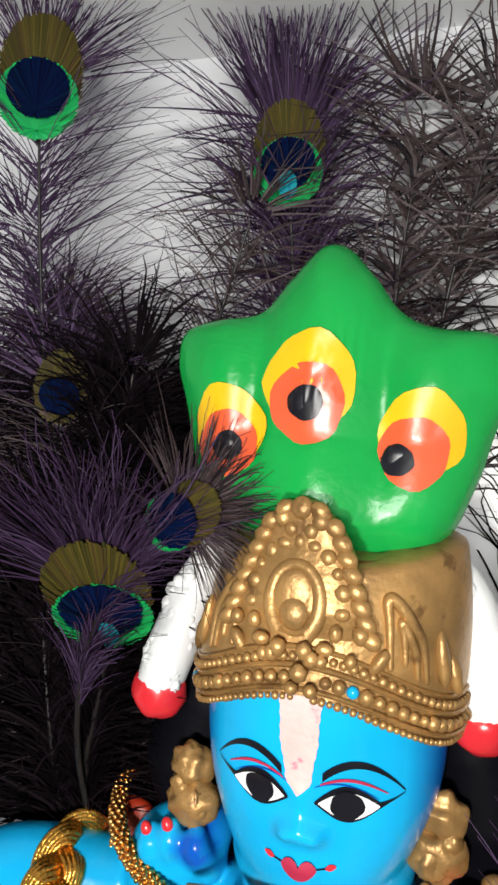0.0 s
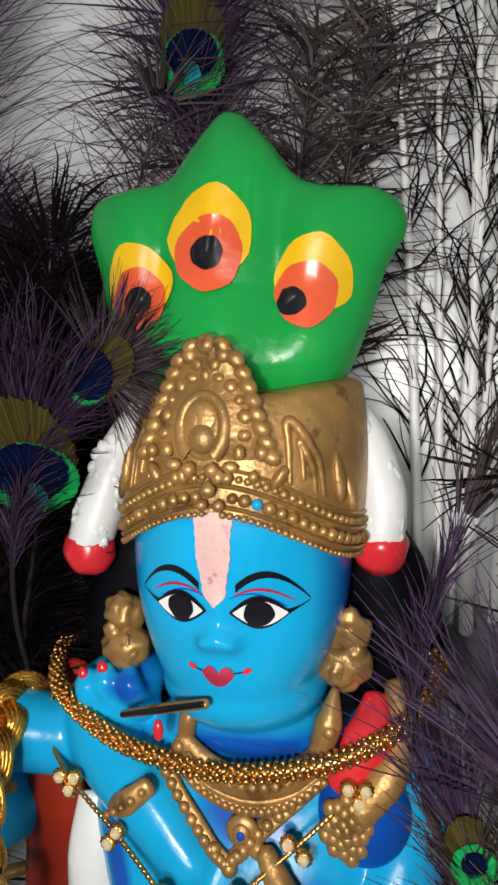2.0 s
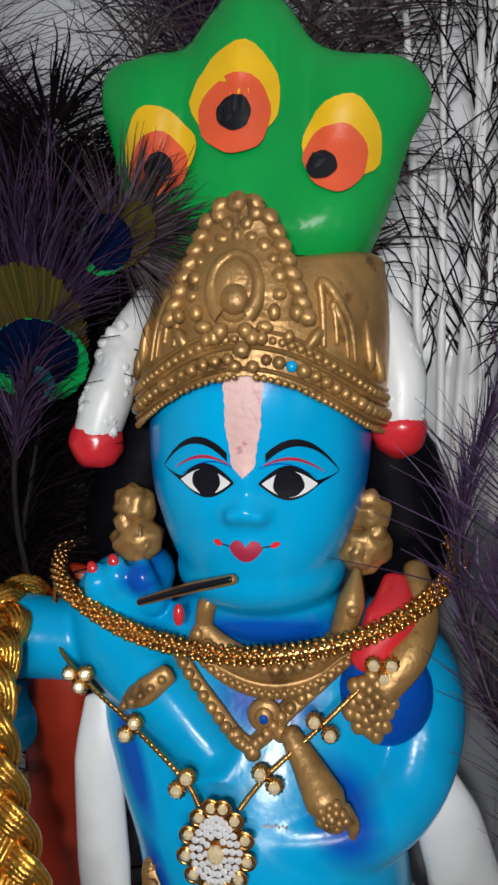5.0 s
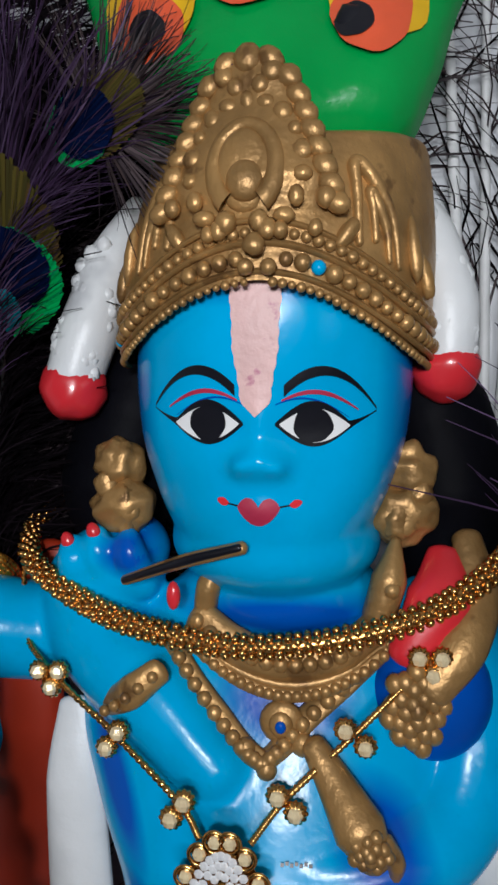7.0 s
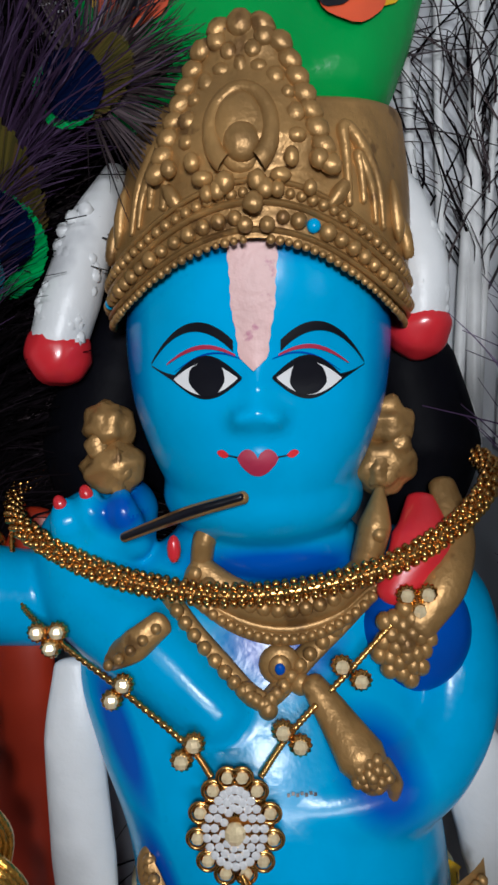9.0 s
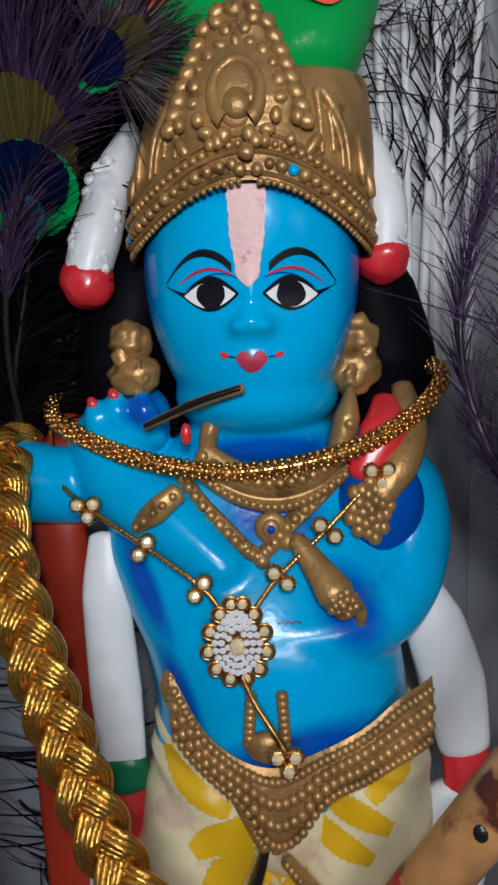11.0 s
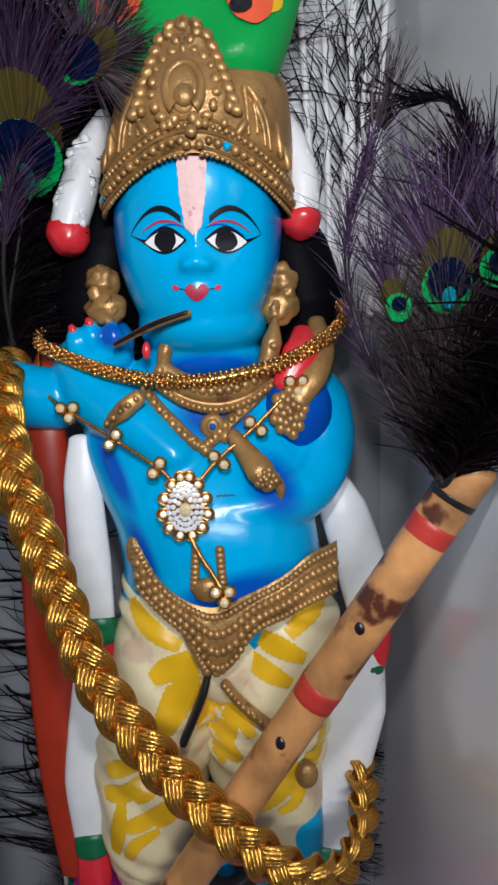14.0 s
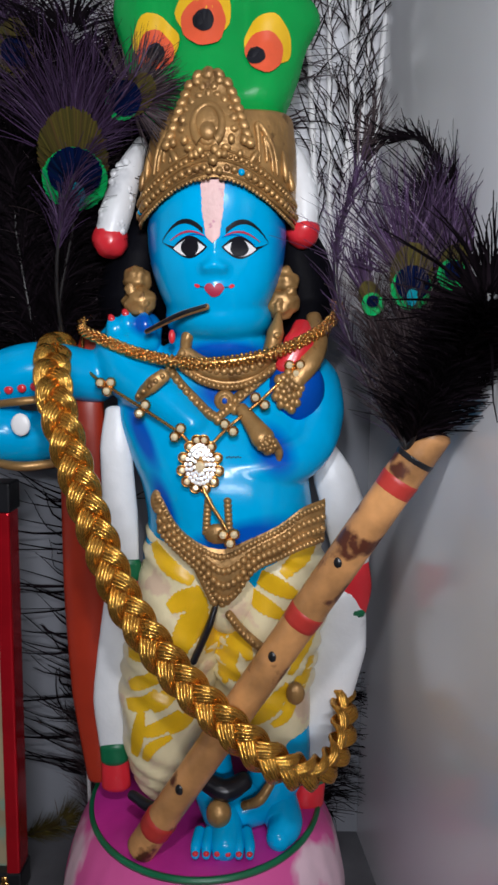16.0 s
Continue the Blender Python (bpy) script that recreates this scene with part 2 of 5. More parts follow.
# ---------------------------------------------------------------- mesh tools
class Build:
    """Collects quads and triangles with a material number each."""

    def __init__(self):
        self.v, self.f, self.m = [], [], []

    def surf(self, nu, nv, fn, mat=0, wrap=False):
        """A grid of points fn(i/nu, j/nv); wrap closes it along u."""
        base, cols = len(self.v), nu if wrap else nu + 1
        for j in range(nv + 1):
            for i in range(cols):
                self.v.append(tuple(fn(i / nu, j / nv)))
        for j in range(nv):
            for i in range(nu):
                a, b = base + j * cols + i, base + j * cols + (i + 1) % cols
                self.f.append((a, b, b + cols, a + cols))
                self.m.append(mat)

    def blob(self, c, r, mat=0, nu=16, nv=10, turn=None, lumpy=0.0):
        c, turn = Vector(c), turn or Matrix.Identity(3)

        def fn(u, v):
            a, b = 2 * math.pi * u, math.pi * (v - 0.5)
            d = Vector((math.cos(a) * math.cos(b), math.sin(a) * math.cos(b), math.sin(b)))
            g = 1 + lumpy * noise.noise(d * 1.9 + c * 400) if lumpy else 1
            return c + turn @ Vector((r[0] * d.x, r[1] * d.y, r[2] * d.z)) * g

        self.surf(nu, nv, fn, mat, True)

    def tube(self, pts, radii, mat=0, n=10, flat=1.0, side=None, steps=None):
        """A round or flattened tube along a smooth curve through pts, closed at both ends."""
        pts = spline(pts, steps or max(8, 6 * len(pts)))
        count = len(pts) - 1
        rad = [float(np.interp(i / count, np.linspace(0, 1, len(radii)), radii)) for i in range(count + 1)]
        frames = along(pts, side)

        ways = [(pts[1] - pts[0]).normalized(), (pts[-1] - pts[-2]).normalized()]

        def fn(u, v):
            j = round(v * (count + 8)) - 4
            over = max(-j, j - count, 0)
            e, ahead = (1.0, 0.0) if not over else (math.cos(over * math.pi / 8) if over < 4 else 0.02, 0.8 * math.sin(over * math.pi / 8))
            far = ahead * (-1 if j < 0 else 1)
            way = ways[0] if j < 0 else ways[1]
            j = min(max(j, 0), count)
            s, q = frames[j]
            a = 2 * math.pi * u
            return pts[j] + (s * math.cos(a) + q * math.sin(a) * flat) * rad[j] * e + way * far * rad[j] * min(flat * 1.3, 1)

        self.surf(n, count + 8, fn, mat, True)

    def ribbon(self, pts, width, normal, mat=0):
        """A tapering strip."""
        base = len(self.v)
        for i, p in enumerate(pts):
            d = (pts[min(i + 1, len(pts) - 1)] - pts[max(i - 1, 0)]).cross(normal)
            d = d.normalized() * width * (1 - 0.75 * i / (len(pts) - 1)) * 0.5
            self.v += [tuple(p - d), tuple(p + d)]
        for i in range(len(pts) - 1):
            a = base + 2 * i
            self.f.append((a, a + 1, a + 3, a + 2))
            self.m.append(mat)

    def mesh(self, name, materials, smooth=True):
        me = bpy.data.meshes.new(name)
        me.from_pydata(self.v, [], self.f)
        for m in materials:
            me.materials.append(m)
        me.polygons.foreach_set("material_index", self.m)
        me.polygons.foreach_set("use_smooth", [smooth] * len(self.f))
        me.update()
        return me


def spline(pts, steps):
    """Catmull-Rom through the points."""
    p = [Vector(q) for q in pts]
    p = [2 * p[0] - p[1], *p, 2 * p[-1] - p[-2]]
    out = []
    for i in range(steps + 1):
        s = i / steps * (len(p) - 3)
        k = min(int(s), len(p) - 4)
        t, (a, b, c, d) = s - k, p[k : k + 4]
        out.append(0.5 * (2 * b + (c - a) * t + (2 * a - 5 * b + 4 * c - d) * t * t + (3 * b - a - 3 * c + d) * t**3))
    return out


def along(pts, side=None):
    """Two axes across the curve at each of its points."""
    out, ref = [], Vector(side) if side else Vector((0.31, -0.9, 0.27))
    for i in range(len(pts)):
        d = (pts[min(i + 1, len(pts) - 1)] - pts[max(i - 1, 0)]).normalized()
        s = (ref - d * ref.dot(d)).normalized()
        out.append((s, d.cross(s)))
        if not side:
            ref = s
    return out


def table(xs, ys):
    """A smooth curve through a short table."""
    xs, ys = np.array(xs, float), np.array(ys, float)
    slope = np.gradient(ys, xs)

    def fn(x):
        x = min(max(x, xs[0]), xs[-1])
        k = min(int(np.searchsorted(xs, x, "right")) - 1, len(xs) - 2)
        h = xs[k + 1] - xs[k]
        t = (x - xs[k]) / h
        return float((1 + 2 * t) * (1 - t) ** 2 * ys[k] + t * (1 - t) ** 2 * h * slope[k] + t * t * (3 - 2 * t) * ys[k + 1] + t * t * (t - 1) * h * slope[k + 1])

    return fn


def part(name, build, materials, parent, label="", kind="", smooth=True):
    ob = new(name, build.mesh(name, materials if isinstance(materials, list) else [materials], smooth))
    ob.parent = parent
    return tagged(ob, label, "", "", kind)


def thing(name, label, category, group="", at=(0, 0, 0)):
    ob = new(name)
    ob.location = at
    ob.empty_display_size = 0.02
    return tagged(ob, label, category, group)


def box(build, lo, hi, mat=0):
    x0, y0, z0 = lo
    x1, y1, z1 = hi
    b = len(build.v)
    build.v += [(x0, y0, z0), (x1, y0, z0), (x1, y1, z0), (x0, y1, z0), (x0, y0, z1), (x1, y0, z1), (x1, y1, z1), (x0, y1, z1)]
    for f in ((3, 2, 1, 0), (4, 5, 6, 7), (0, 1, 5, 4), (1, 2, 6, 5), (2, 3, 7, 6), (3, 0, 4, 7)):
        build.f.append(tuple(b + i for i in f))
        build.m.append(mat)


# ---------------------------------------------------------------- the niche
def slab(name, lo, hi, mat, label, turn=0.0, pivot=(0, 0, 0)):
    b = Build()
    box(b, [p - q for p, q in zip(lo, pivot)], [p - q for p, q in zip(hi, pivot)])
    ob = new(name, b.mesh(name, [mat], False))
    ob.location, ob.rotation_euler = pivot, (0, 0, radians(turn))
    return tagged(ob, label, "wall" if "wall" in name else name, "", "structure")


FLOOR = 0.05
slab("wall_north_lower", (-0.45, 0.105, FLOOR - 0.02), (0.14, 0.125, 0.405), LOWWALL, "dark grey lower part of the niche back wall")
slab("wall_north", (-0.45, 0.105, 0.405), (0.14, 0.125, 0.68), WALL, "glossy white back wall of the shrine niche")
slab("wall_east", (0.100, -0.16, FLOOR), (0.120, 0.104, 0.68), PANEL, "glossy grey laminate side wall of the niche", 5.5, (0.100, 0.104, 0))
slab("wall_west", (-0.47, -0.36, FLOOR), (-0.45, 0.105, 0.68), WALL, "plain white side wall of the niche")
slab("ceiling", (-0.47, -0.30, 0.68), (0.20, 0.125, 0.70), CEIL, "pale painted top of the niche")
slab("floor", (-0.47, -0.36, FLOOR - 0.02), (0.20, 0.105, FLOOR), SHELF, "grey stone shelf under the statue")

# ---------------------------------------------------------------- the statue, one painted mesh
st = Build()
(SK, DP, GD, WH, RD, VM, GN, DG, YL, OR, BK, HR, EW, PK, MG, CR, LO, FC, LIP) = range(19)

# Head: width and front by height.
HX, HB = 0.0045, 0.040
head_w = table((0.385, 0.388, 0.392, 0.397, 0.403, 0.411, 0.420, 0.430, 0.450, 0.465, 0.480), (0.006, 0.0140, 0.0205, 0.0252, 0.0285, 0.0318, 0.0346, 0.0360, 0.0362, 0.036, 0.030))
head_f = table((0.385, 0.388, 0.392, 0.397, 0.403, 0.411, 0.420, 0.430, 0.450, 0.465, 0.480), (0.0280, 0.0215, 0.0165, 0.0130, 0.0112, 0.0102, 0.0094, 0.0078, 0.0050, 0.006, 0.012))


def head_y(x, z):
    k = min(abs((x - HX) / head_w(z)), 0.999)
    d = abs(x - HX)
    nose = 0.0045 * math.exp(-((d / 0.0040) ** 2) - ((z - 0.4172) / 0.0038) ** 2) + 0.0034 * math.exp(-(((d - 0.0046) / 0.0022) ** 2) - ((z - 0.4162) / 0.0024) ** 2)
    nose += 0.0016 * math.exp(-((d / 0.0032) ** 2) - ((z - 0.4255) / 0.0065) ** 2) - 0.0012 * math.exp(-(((d - 0.0125) / 0.008) ** 2) - ((z - 0.4262) / 0.006) ** 2)
    lips = 0.0012 * math.exp(-(((x - HX) / 0.006) ** 2) - ((z - 0.4065) / 0.004) ** 2)
    return HB - (HB - head_f(z)) * (1 - k**2.1) ** (1 / 2.1) - nose - lips


def head(u, v):
    z, a = 0.385 + 0.095 * v, 2 * math.pi * u
    if v in (0, 1):
        return (HX, HB, z)
    x = HX + head_w(z) * math.cos(a)
    return (x, head_y(x, z) if math.sin(a) < 0 else HB + 0.03 * math.sin(a), z)


skin = Build()
skin.surf(120, 70, head, 0, True)


def decal(fn, mat, lift=0.0005, nu=16, nv=6, on=head_y):
    """Paint with an outline of its own on the surface on(x, z)."""
    def place(u, v):
        x, z = fn(u, v)
        return (x, on(x, z) - lift, z)
    st.surf(nu, nv, place, mat)


def strip(x0, x1, low, high, mat, lift, on=head_y, nu=18):
    """Paint between a lower and an upper edge, from x0 to x1."""
    decal(lambda u, v: (x0 + (x1 - x0) * u, low(u) + (high(u) - low(u)) * v), mat, lift, nu, 5, on)


def oval(cx, cz, rx, rz, mat, lift, on=head_y, turn=0.0, drop=0.0):
    """A painted oval; drop draws its upper end out."""
    c, s = math.cos(radians(turn)), math.sin(radians(turn))

    def fn(u, v):
        a = 2 * math.pi * u
        v = v * (1 + 0.035 * math.sin(3 * a + cx * 900) + 0.02 * math.sin(7 * a + cz * 700))
        x, z = rx * v * math.cos(a) * (1 - drop * max(math.sin(a), 0) * 0.5), rz * v * math.sin(a) * (1 + drop * max(math.sin(a), 0))
        return (cx + x * c - z * s, cz + x * s + z * c)

    decal(fn, mat, lift, 28, 5, on)


for k in (-1, 1):
    arch = lambda u: math.sin(math.pi * min(max(u, 0), 1))
    # brow, red lid line, black outline with a tail, white, iris
    brow = lambda u: 0.4334 + 0.0206 * u - 0.0240 * u * u
    strip(HX + k * 0.0055, HX + k * 0.0262, lambda u: brow(u) - 0.0013 * (1 - 0.8 * u), lambda u: brow(u) + 0.0013 * (1 - 0.8 * u) + 0.0004 * arch(u), BK, 0.0005)
    strip(HX + k * 0.0050, HX + k * 0.0220, lambda u: 0.4297 + 0.0037 * arch(0.12 + 0.80 * u) - 0.0012 * u, lambda u: 0.4298 + 0.0046 * arch(0.12 + 0.80 * u) - 0.0012 * u, LIP, 0.0005)
    strip(HX + k * 0.0036, HX + k * 0.0200, lambda u: 0.4284 + 0.0038 * arch(0.16 + 0.80 * u) - 0.0012 * u, lambda u: 0.4285 + 0.0041 * arch(0.16 + 0.80 * u) - 0.0012 * u, DP, 0.0005)
    tail = lambda u: 0.4262 + 0.0034 * u**4.5
    strip(HX + k * 0.0036, HX + k * 0.0262, lambda u: 0.4257 - 0.0046 * arch(1.318 * u) + max(1.318 * u - 1, 0) / 0.318 * 0.0036, lambda u: max(0.4263 + 0.0051 * arch(1.318 * u), tail(u)), BK, 0.0006, head_y, 36)
    strip(HX + k * 0.0046, HX + k * 0.0202, lambda u: 0.4259 - 0.0039 * arch(u) ** 0.9, lambda u: 0.4261 + 0.0036 * arch(u), EW, 0.0009)
    oval(HX + k * 0.0120, 0.4260, 0.0044, 0.0041, BK, 0.0012)
    strip(HX + k * 0.0068, HX + k * 0.0098, lambda u: 0.4076 + 0.0004 * u - 0.0008 * arch(u), lambda u: 0.4076 + 0.0010 * u + 0.0008 * arch(u), RD, 0.0005)
    strip(HX + k * 0.0048, HX + k * 0.0072, lambda u: 0.4070 + 0.0004 * u, lambda u: 0.4074 + 0.0004 * u, BK, 0.0005)
# mouth and forehead mark
strip(HX - 0.0049, HX + 0.0049, lambda u: 0.4068 - 0.0042 * math.sin(math.pi * u) ** 0.8, lambda u: 0.4070 + 0.0022 * abs(math.sin(2 * math.pi * u)) ** 0.7, LIP, 0.0007)
decal(lambda u, v: (HX - 0.0008 + (u - 0.5) * (0.0112 - 0.0050 * (1 - v) ** 2.2 + 0.0006 * math.sin(31 * v) * math.sin(17 * v)), 0.4275 + 0.0295 * v + 0.0060 * (1 - v) * abs(u - 0.5)), PK, 0.0006, 10, 30)
# lower chin fold and neck
skin.blob((HX + 0.001, 0.0430, 0.3945), (0.0288, 0.0300, 0.0160), 0, 48, 18)
skin.blob((HX + 0.002, 0.0490, 0.3790), (0.0285, 0.0255, 0.0125), 0, 48, 18)

# Crown: a wall whose lower edge dips at the sides, and a pointed plate before it.
CY = 0.040


def crown_r(z):
    return 0.0392 + 0.0018 * math.sin(math.pi * min(max((z - 0.440) / 0.06, 0), 1)) - 0.0048 * min(max((z - 0.452) / 0.042, 0), 1) ** 1.4


def crown_x(z):
    """The crown leans a little."""
    return HX + 0.0036 * min(max((z - 0.452) / 0.042, 0), 1)


def crown(u, v, out=0.0):
    a = 2 * math.pi * u
    zb = 0.4565 - 0.0155 * (1 - abs(math.sin(a)) ** 3) if math.sin(a) < 0 else 0.441
    zt = 0.4868 + 0.0062 * (1 - math.sin(a) ** 2) if math.sin(a) < 0 else 0.4930
    z = zb + (zt - zb) * min(v / 0.86, 1)
    r = (crown_r(z) + out) * (1 if v < 0.86 else 1 - 0.30 * ((v - 0.86) / 0.14) ** 2)
    return (crown_x(z) + r * math.cos(a), CY + r * math.sin(a) * 0.97, z + (0 if v < 0.86 else 0.0032 * math.sin((v - 0.86) / 0.14 * math.pi / 2)))


st.surf(96, 28, crown, GD, True)
st.surf(48, 4, lambda u, v: (crown_x(0.49) + 0.031 * (1 - v) * math.cos(2 * math.pi * u), CY + 0.031 * (1 - v) * math.sin(2 * math.pi * u), 0.4905 + 0.003 * v), GD, True)


def crown_front(x, z, out=0.0):
    z = min(z, 0.4955)
    r = crown_r(z) + out
    k = min(abs((x - crown_x(z)) / r), 0.999)
    return CY - 0.97 * r * math.sqrt(1 - k * k)


plate_w = table((0.456, 0.468, 0.4775, 0.4875, 0.4955, 0.5010, 0.5056), (0.0245, 0.0225, 0.0190, 0.0150, 0.0115, 0.0078, 0.0015))
PX = HX - 0.003


def plate(u, v):
    z = 0.4690 + 0.0366 * v
    w = plate_w(z)
    x = PX + w * (2 * u - 1)
    edge = 1 - abs(2 * u - 1) ** 6
    return (x, crown_front(x, z, -0.0010 + (0.0018 + 0.0022 * edge) * min(v / 0.25, 1)), z)


st.surf(40, 40, plate, GD)
st.surf(40, 4, lambda u, v: (PX + plate_w(0.4690 + 0.0366 * abs(2 * u - 1)) * (1 if u > 0.5 else -1), crown_front(PX + plate_w(0.4690 + 0.0366 * abs(2 * u - 1)) * (1 if u > 0.5 else -1), 0.4690 + 0.0366 * abs(2 * u - 1), 0.0008 - 0.006 * v), 0.4690 + 0.0366 * abs(2 * u - 1)), GD)


def stud(x, z, r, on, out=0.0, mat=GD, squash=0.6):
    st.blob((x, on(x, z) - out, z), (r, r * squash, r), mat, 10, 6)


front = lambda x, z: crown_front(x, z, 0.002)
# scalloped lobes along the plate's edge
for i in range(9):
    z = 0.4725 + 0.0305 * i / 8
    for k in (-1, 1):
        x = PX + k * plate_w(z) * 0.93
        st.blob((x, front(x, z) - 0.0004, z), (0.0030, 0.0017, 0.0023), GD, 14, 8, Euler((0, radians(k * 35), 0)).to_matrix(), 0.15)
stud(PX, 0.5035, 0.0032, front, 0.0004)
for x, z, r in ((-0.0052, 0.5005, 0.0025), (0.0052, 0.5005, 0.0025), (-0.0025, 0.4978, 0.0021), (0.0028, 0.4978, 0.0021)):
    stud(PX + x, z, r, front, 0.0006)
# horseshoe boss: a raised ring, wide open below, round a dome
OZ = 0.4800


def shoe(u, v, r0=0.0066, r1=0.0092, w=0.0017):
    a = math.pi * (-0.30 + 1.60 * u)
    q = w * (1 + 0.35 * abs(2 * u - 1))
    x, z = PX + (r0 + q * math.cos(2 * math.pi * v)) * math.cos(a), OZ + (r1 + q * math.cos(2 * math.pi * v)) * math.sin(a)
    return (x, front(PX + r0 * math.cos(a), OZ + r1 * math.sin(a)) - 0.0003 - 1.0 * w * math.sin(2 * math.pi * v), z)


st.surf(48, 10, shoe, GD)
st.blob((PX, front(PX, OZ) + 0.0006, OZ - 0.0005), (0.0062, 0.0020, 0.0088), GD, 24, 12)
st.blob((PX + 0.0002, front(PX, OZ) - 0.0004, OZ - 0.0030), (0.0042, 0.0026, 0.0044), GD, 20, 12)
for i in range(17):
    a = math.pi * (-0.36 + 1.72 * i / 16)
    x, z = PX + 0.0122 * math.cos(a), OZ + 0.0148 * math.sin(a)
    st.blob((x, front(x, z) - 0.0003, z), (0.0021 + 0.0004 * math.sin(i * 2.2), 0.0014, 0.0020 + 0.0003 * math.cos(i * 3.1)), GD, 12, 8, None, 0.12)
for x, z, r in ((-0.0036, 0.4682, 0.0023), (0.0034, 0.4684, 0.0021), (-0.0075, 0.4660, 0.0017), (0.0078, 0.4664, 0.0017), (-0.0165, 0.4730, 0.0019), (0.0170, 0.4735, 0.0022), (-0.0185, 0.4790, 0.0016), (0.0150, 0.4670, 0.0016)):
    st.blob((PX + x, front(PX + x, z) - 0.0003, z), (r, r * 0.8, r * 1.1), GD, 12, 8, None, 0.15)
st.blob((HX - 0.0004, front(HX, 0.4632) - 0.0012, 0.4632), (0.0024, 0.0016, 0.0024), GD, 14, 8, None, 0.2)
for x in (-0.0022, 0.0026):
    st.blob((HX + x, front(HX, 0.459) - 0.0004, 0.4588), (0.0018, 0.0014, 0.0018), GD, 12, 8)
# bands of studs along the lower edge
rng = random.Random(5)
for dz, r, n, out in ((-0.0004, 0.0010, 62, 0.0006), (0.0046, 0.0019, 36, 0.0008), (0.0100, 0.0013, 48, 0.0006)):
    for i in range(n):
        a = math.pi * (1.02 + 0.96 * i / (n - 1))
        if abs(math.cos(a)) < 0.05:
            continue
        zb = 0.4565 - 0.0155 * (1 - abs(math.sin(a)) ** 3) + dz
        rr, q = crown_r(zb) + out, r * rng.uniform(0.82, 1.12)
        st.blob((crown_x(zb) + rr * math.cos(a), CY + rr * math.sin(a) * 0.97, zb), (q, q * 0.8, q), SK if dz == 0.0046 and rng.random() < 0.10 else GD, 9, 6)
for dz, q in ((0.0018, 0.0008), (0.0078, 0.0009), (0.0124, 0.0007)):
    st.surf(64, 6, lambda u, v: (crown_x(0.455) + (crown_r(0.45 + dz) + 0.0002 + q * math.cos(2 * math.pi * v)) * math.cos(math.pi * (1 + u)), CY + (crown_r(0.45 + dz) + 0.0002 + q * math.cos(2 * math.pi * v)) * 0.97 * math.sin(math.pi * (1 + u)), 0.4565 - 0.0155 * (1 - abs(math.sin(math.pi * (1 + u))) ** 3) + dz + q * math.sin(2 * math.pi * v)), GD)
# arched leaves on the sides of the crown
for k in (-1, 1):
    for x0, z0, w, h, q, lean in ((0.0255, 0.4650, 0.0044, 0.0175, 0.0016, -0.0050), (0.0262, 0.4660, 0.0016, 0.0105, 0.0014, -0.0028)):
        arc = [(HX + k * (x0 + w * math.cos(b) + lean * math.sin(b) ** 2), z0 + h * math.sin(b) ** 0.8 - 0.004 * max(math.cos(b), 0)) for b in (0.0, 0.5, 1.0, 1.5, 2.0, 2.5, 3.14)]
        st.tube([(x, crown_front(x, z, 0.0001), z) for x, z in arc], (q * 0.6, q * 1.35, q * 1.2, q * 0.7), GD, 9, 0.8)
    for x, z, tilt, l in ((0.0335, 0.4660, -8, 0.0075), (0.0368, 0.4610, -14, 0.0060), (0.0185, 0.4665, 34, 0.0040)):
        x = HX + k * x
        st.blob((x, crown_front(x, z, 0.0002), z), (0.0019, 0.0021, l), GD, 12, 10, Euler((0, radians(k * tilt), 0)).to_matrix(), 0.15)

# Green three-lobed feather plume above the crown.
LX, LZ = 0.0005, 0.526
leaf_r = table([radians(a) for a in (-100, -90, -62, -44, -19, 5, 17, 28, 40, 61, 76, 90, 104, 126, 140, 150, 160, 172, 195, 220, 242, 260)], (0.042, 0.042, 0.0465, 0.0485, 0.0465, 0.0500, 0.0578, 0.0556, 0.0440, 0.0392, 0.0460, 0.0535, 0.0460, 0.0400, 0.0475, 0.0540, 0.0520, 0.0465, 0.0430, 0.0450, 0.043, 0.042))


def leaf_y(x, z):
    dx, dz = x - LX, z - LZ
    r, a = math.hypot(dx, dz), math.atan2(dz, dx)
    a = a + 2 * math.pi if a < -radians(90) else a
    k = min(r / leaf_r(a), 1.0)
    ridge = 0.0045 * math.exp(-((dx / 0.012) ** 2)) + 0.0030 * math.exp(-(((abs(dx) - 0.032) / 0.011) ** 2)) - 0.0022 * math.exp(-(((abs(dx) - 0.0185) / 0.004) ** 2)) * min(max((dz + 0.03) / 0.03, 0), 1)
    comb = 0.00055 * math.sin(dx * 2200) * min(max((dz - 0.004) / 0.01, 0), 1) * (1 if dx < 0.012 else 0.3)
    low = 0.0075 * min(max((-dz - 0.004) / 0.024, 0), 1)
    return 0.036 - (0.0165 + low + ridge + comb) * (1 - k**3.0) ** 0.5


st.surf(140, 30, lambda u, v: (lambda a: (LX + leaf_r(a) * v * math.cos(a), leaf_y(LX + leaf_r(a) * v * math.cos(a), LZ + leaf_r(a) * v * math.sin(a)), LZ + leaf_r(a) * v * math.sin(a)))(radians(-90) + 2 * math.pi * u), GN)
st.surf(96, 3, lambda u, v: (lambda a, s: (LX + leaf_r(a) * s * math.cos(a), 0.036 + 0.010 * v, LZ + leaf_r(a) * s * math.sin(a)))(radians(-90) + 2 * math.pi * u, 1 - 0.25 * v * v), GN)
st.surf(48, 2, lambda u, v: (LX + 0.036 * v * math.cos(2 * math.pi * u), 0.046, LZ + 0.036 * v * math.sin(2 * math.pi * u)), GN)
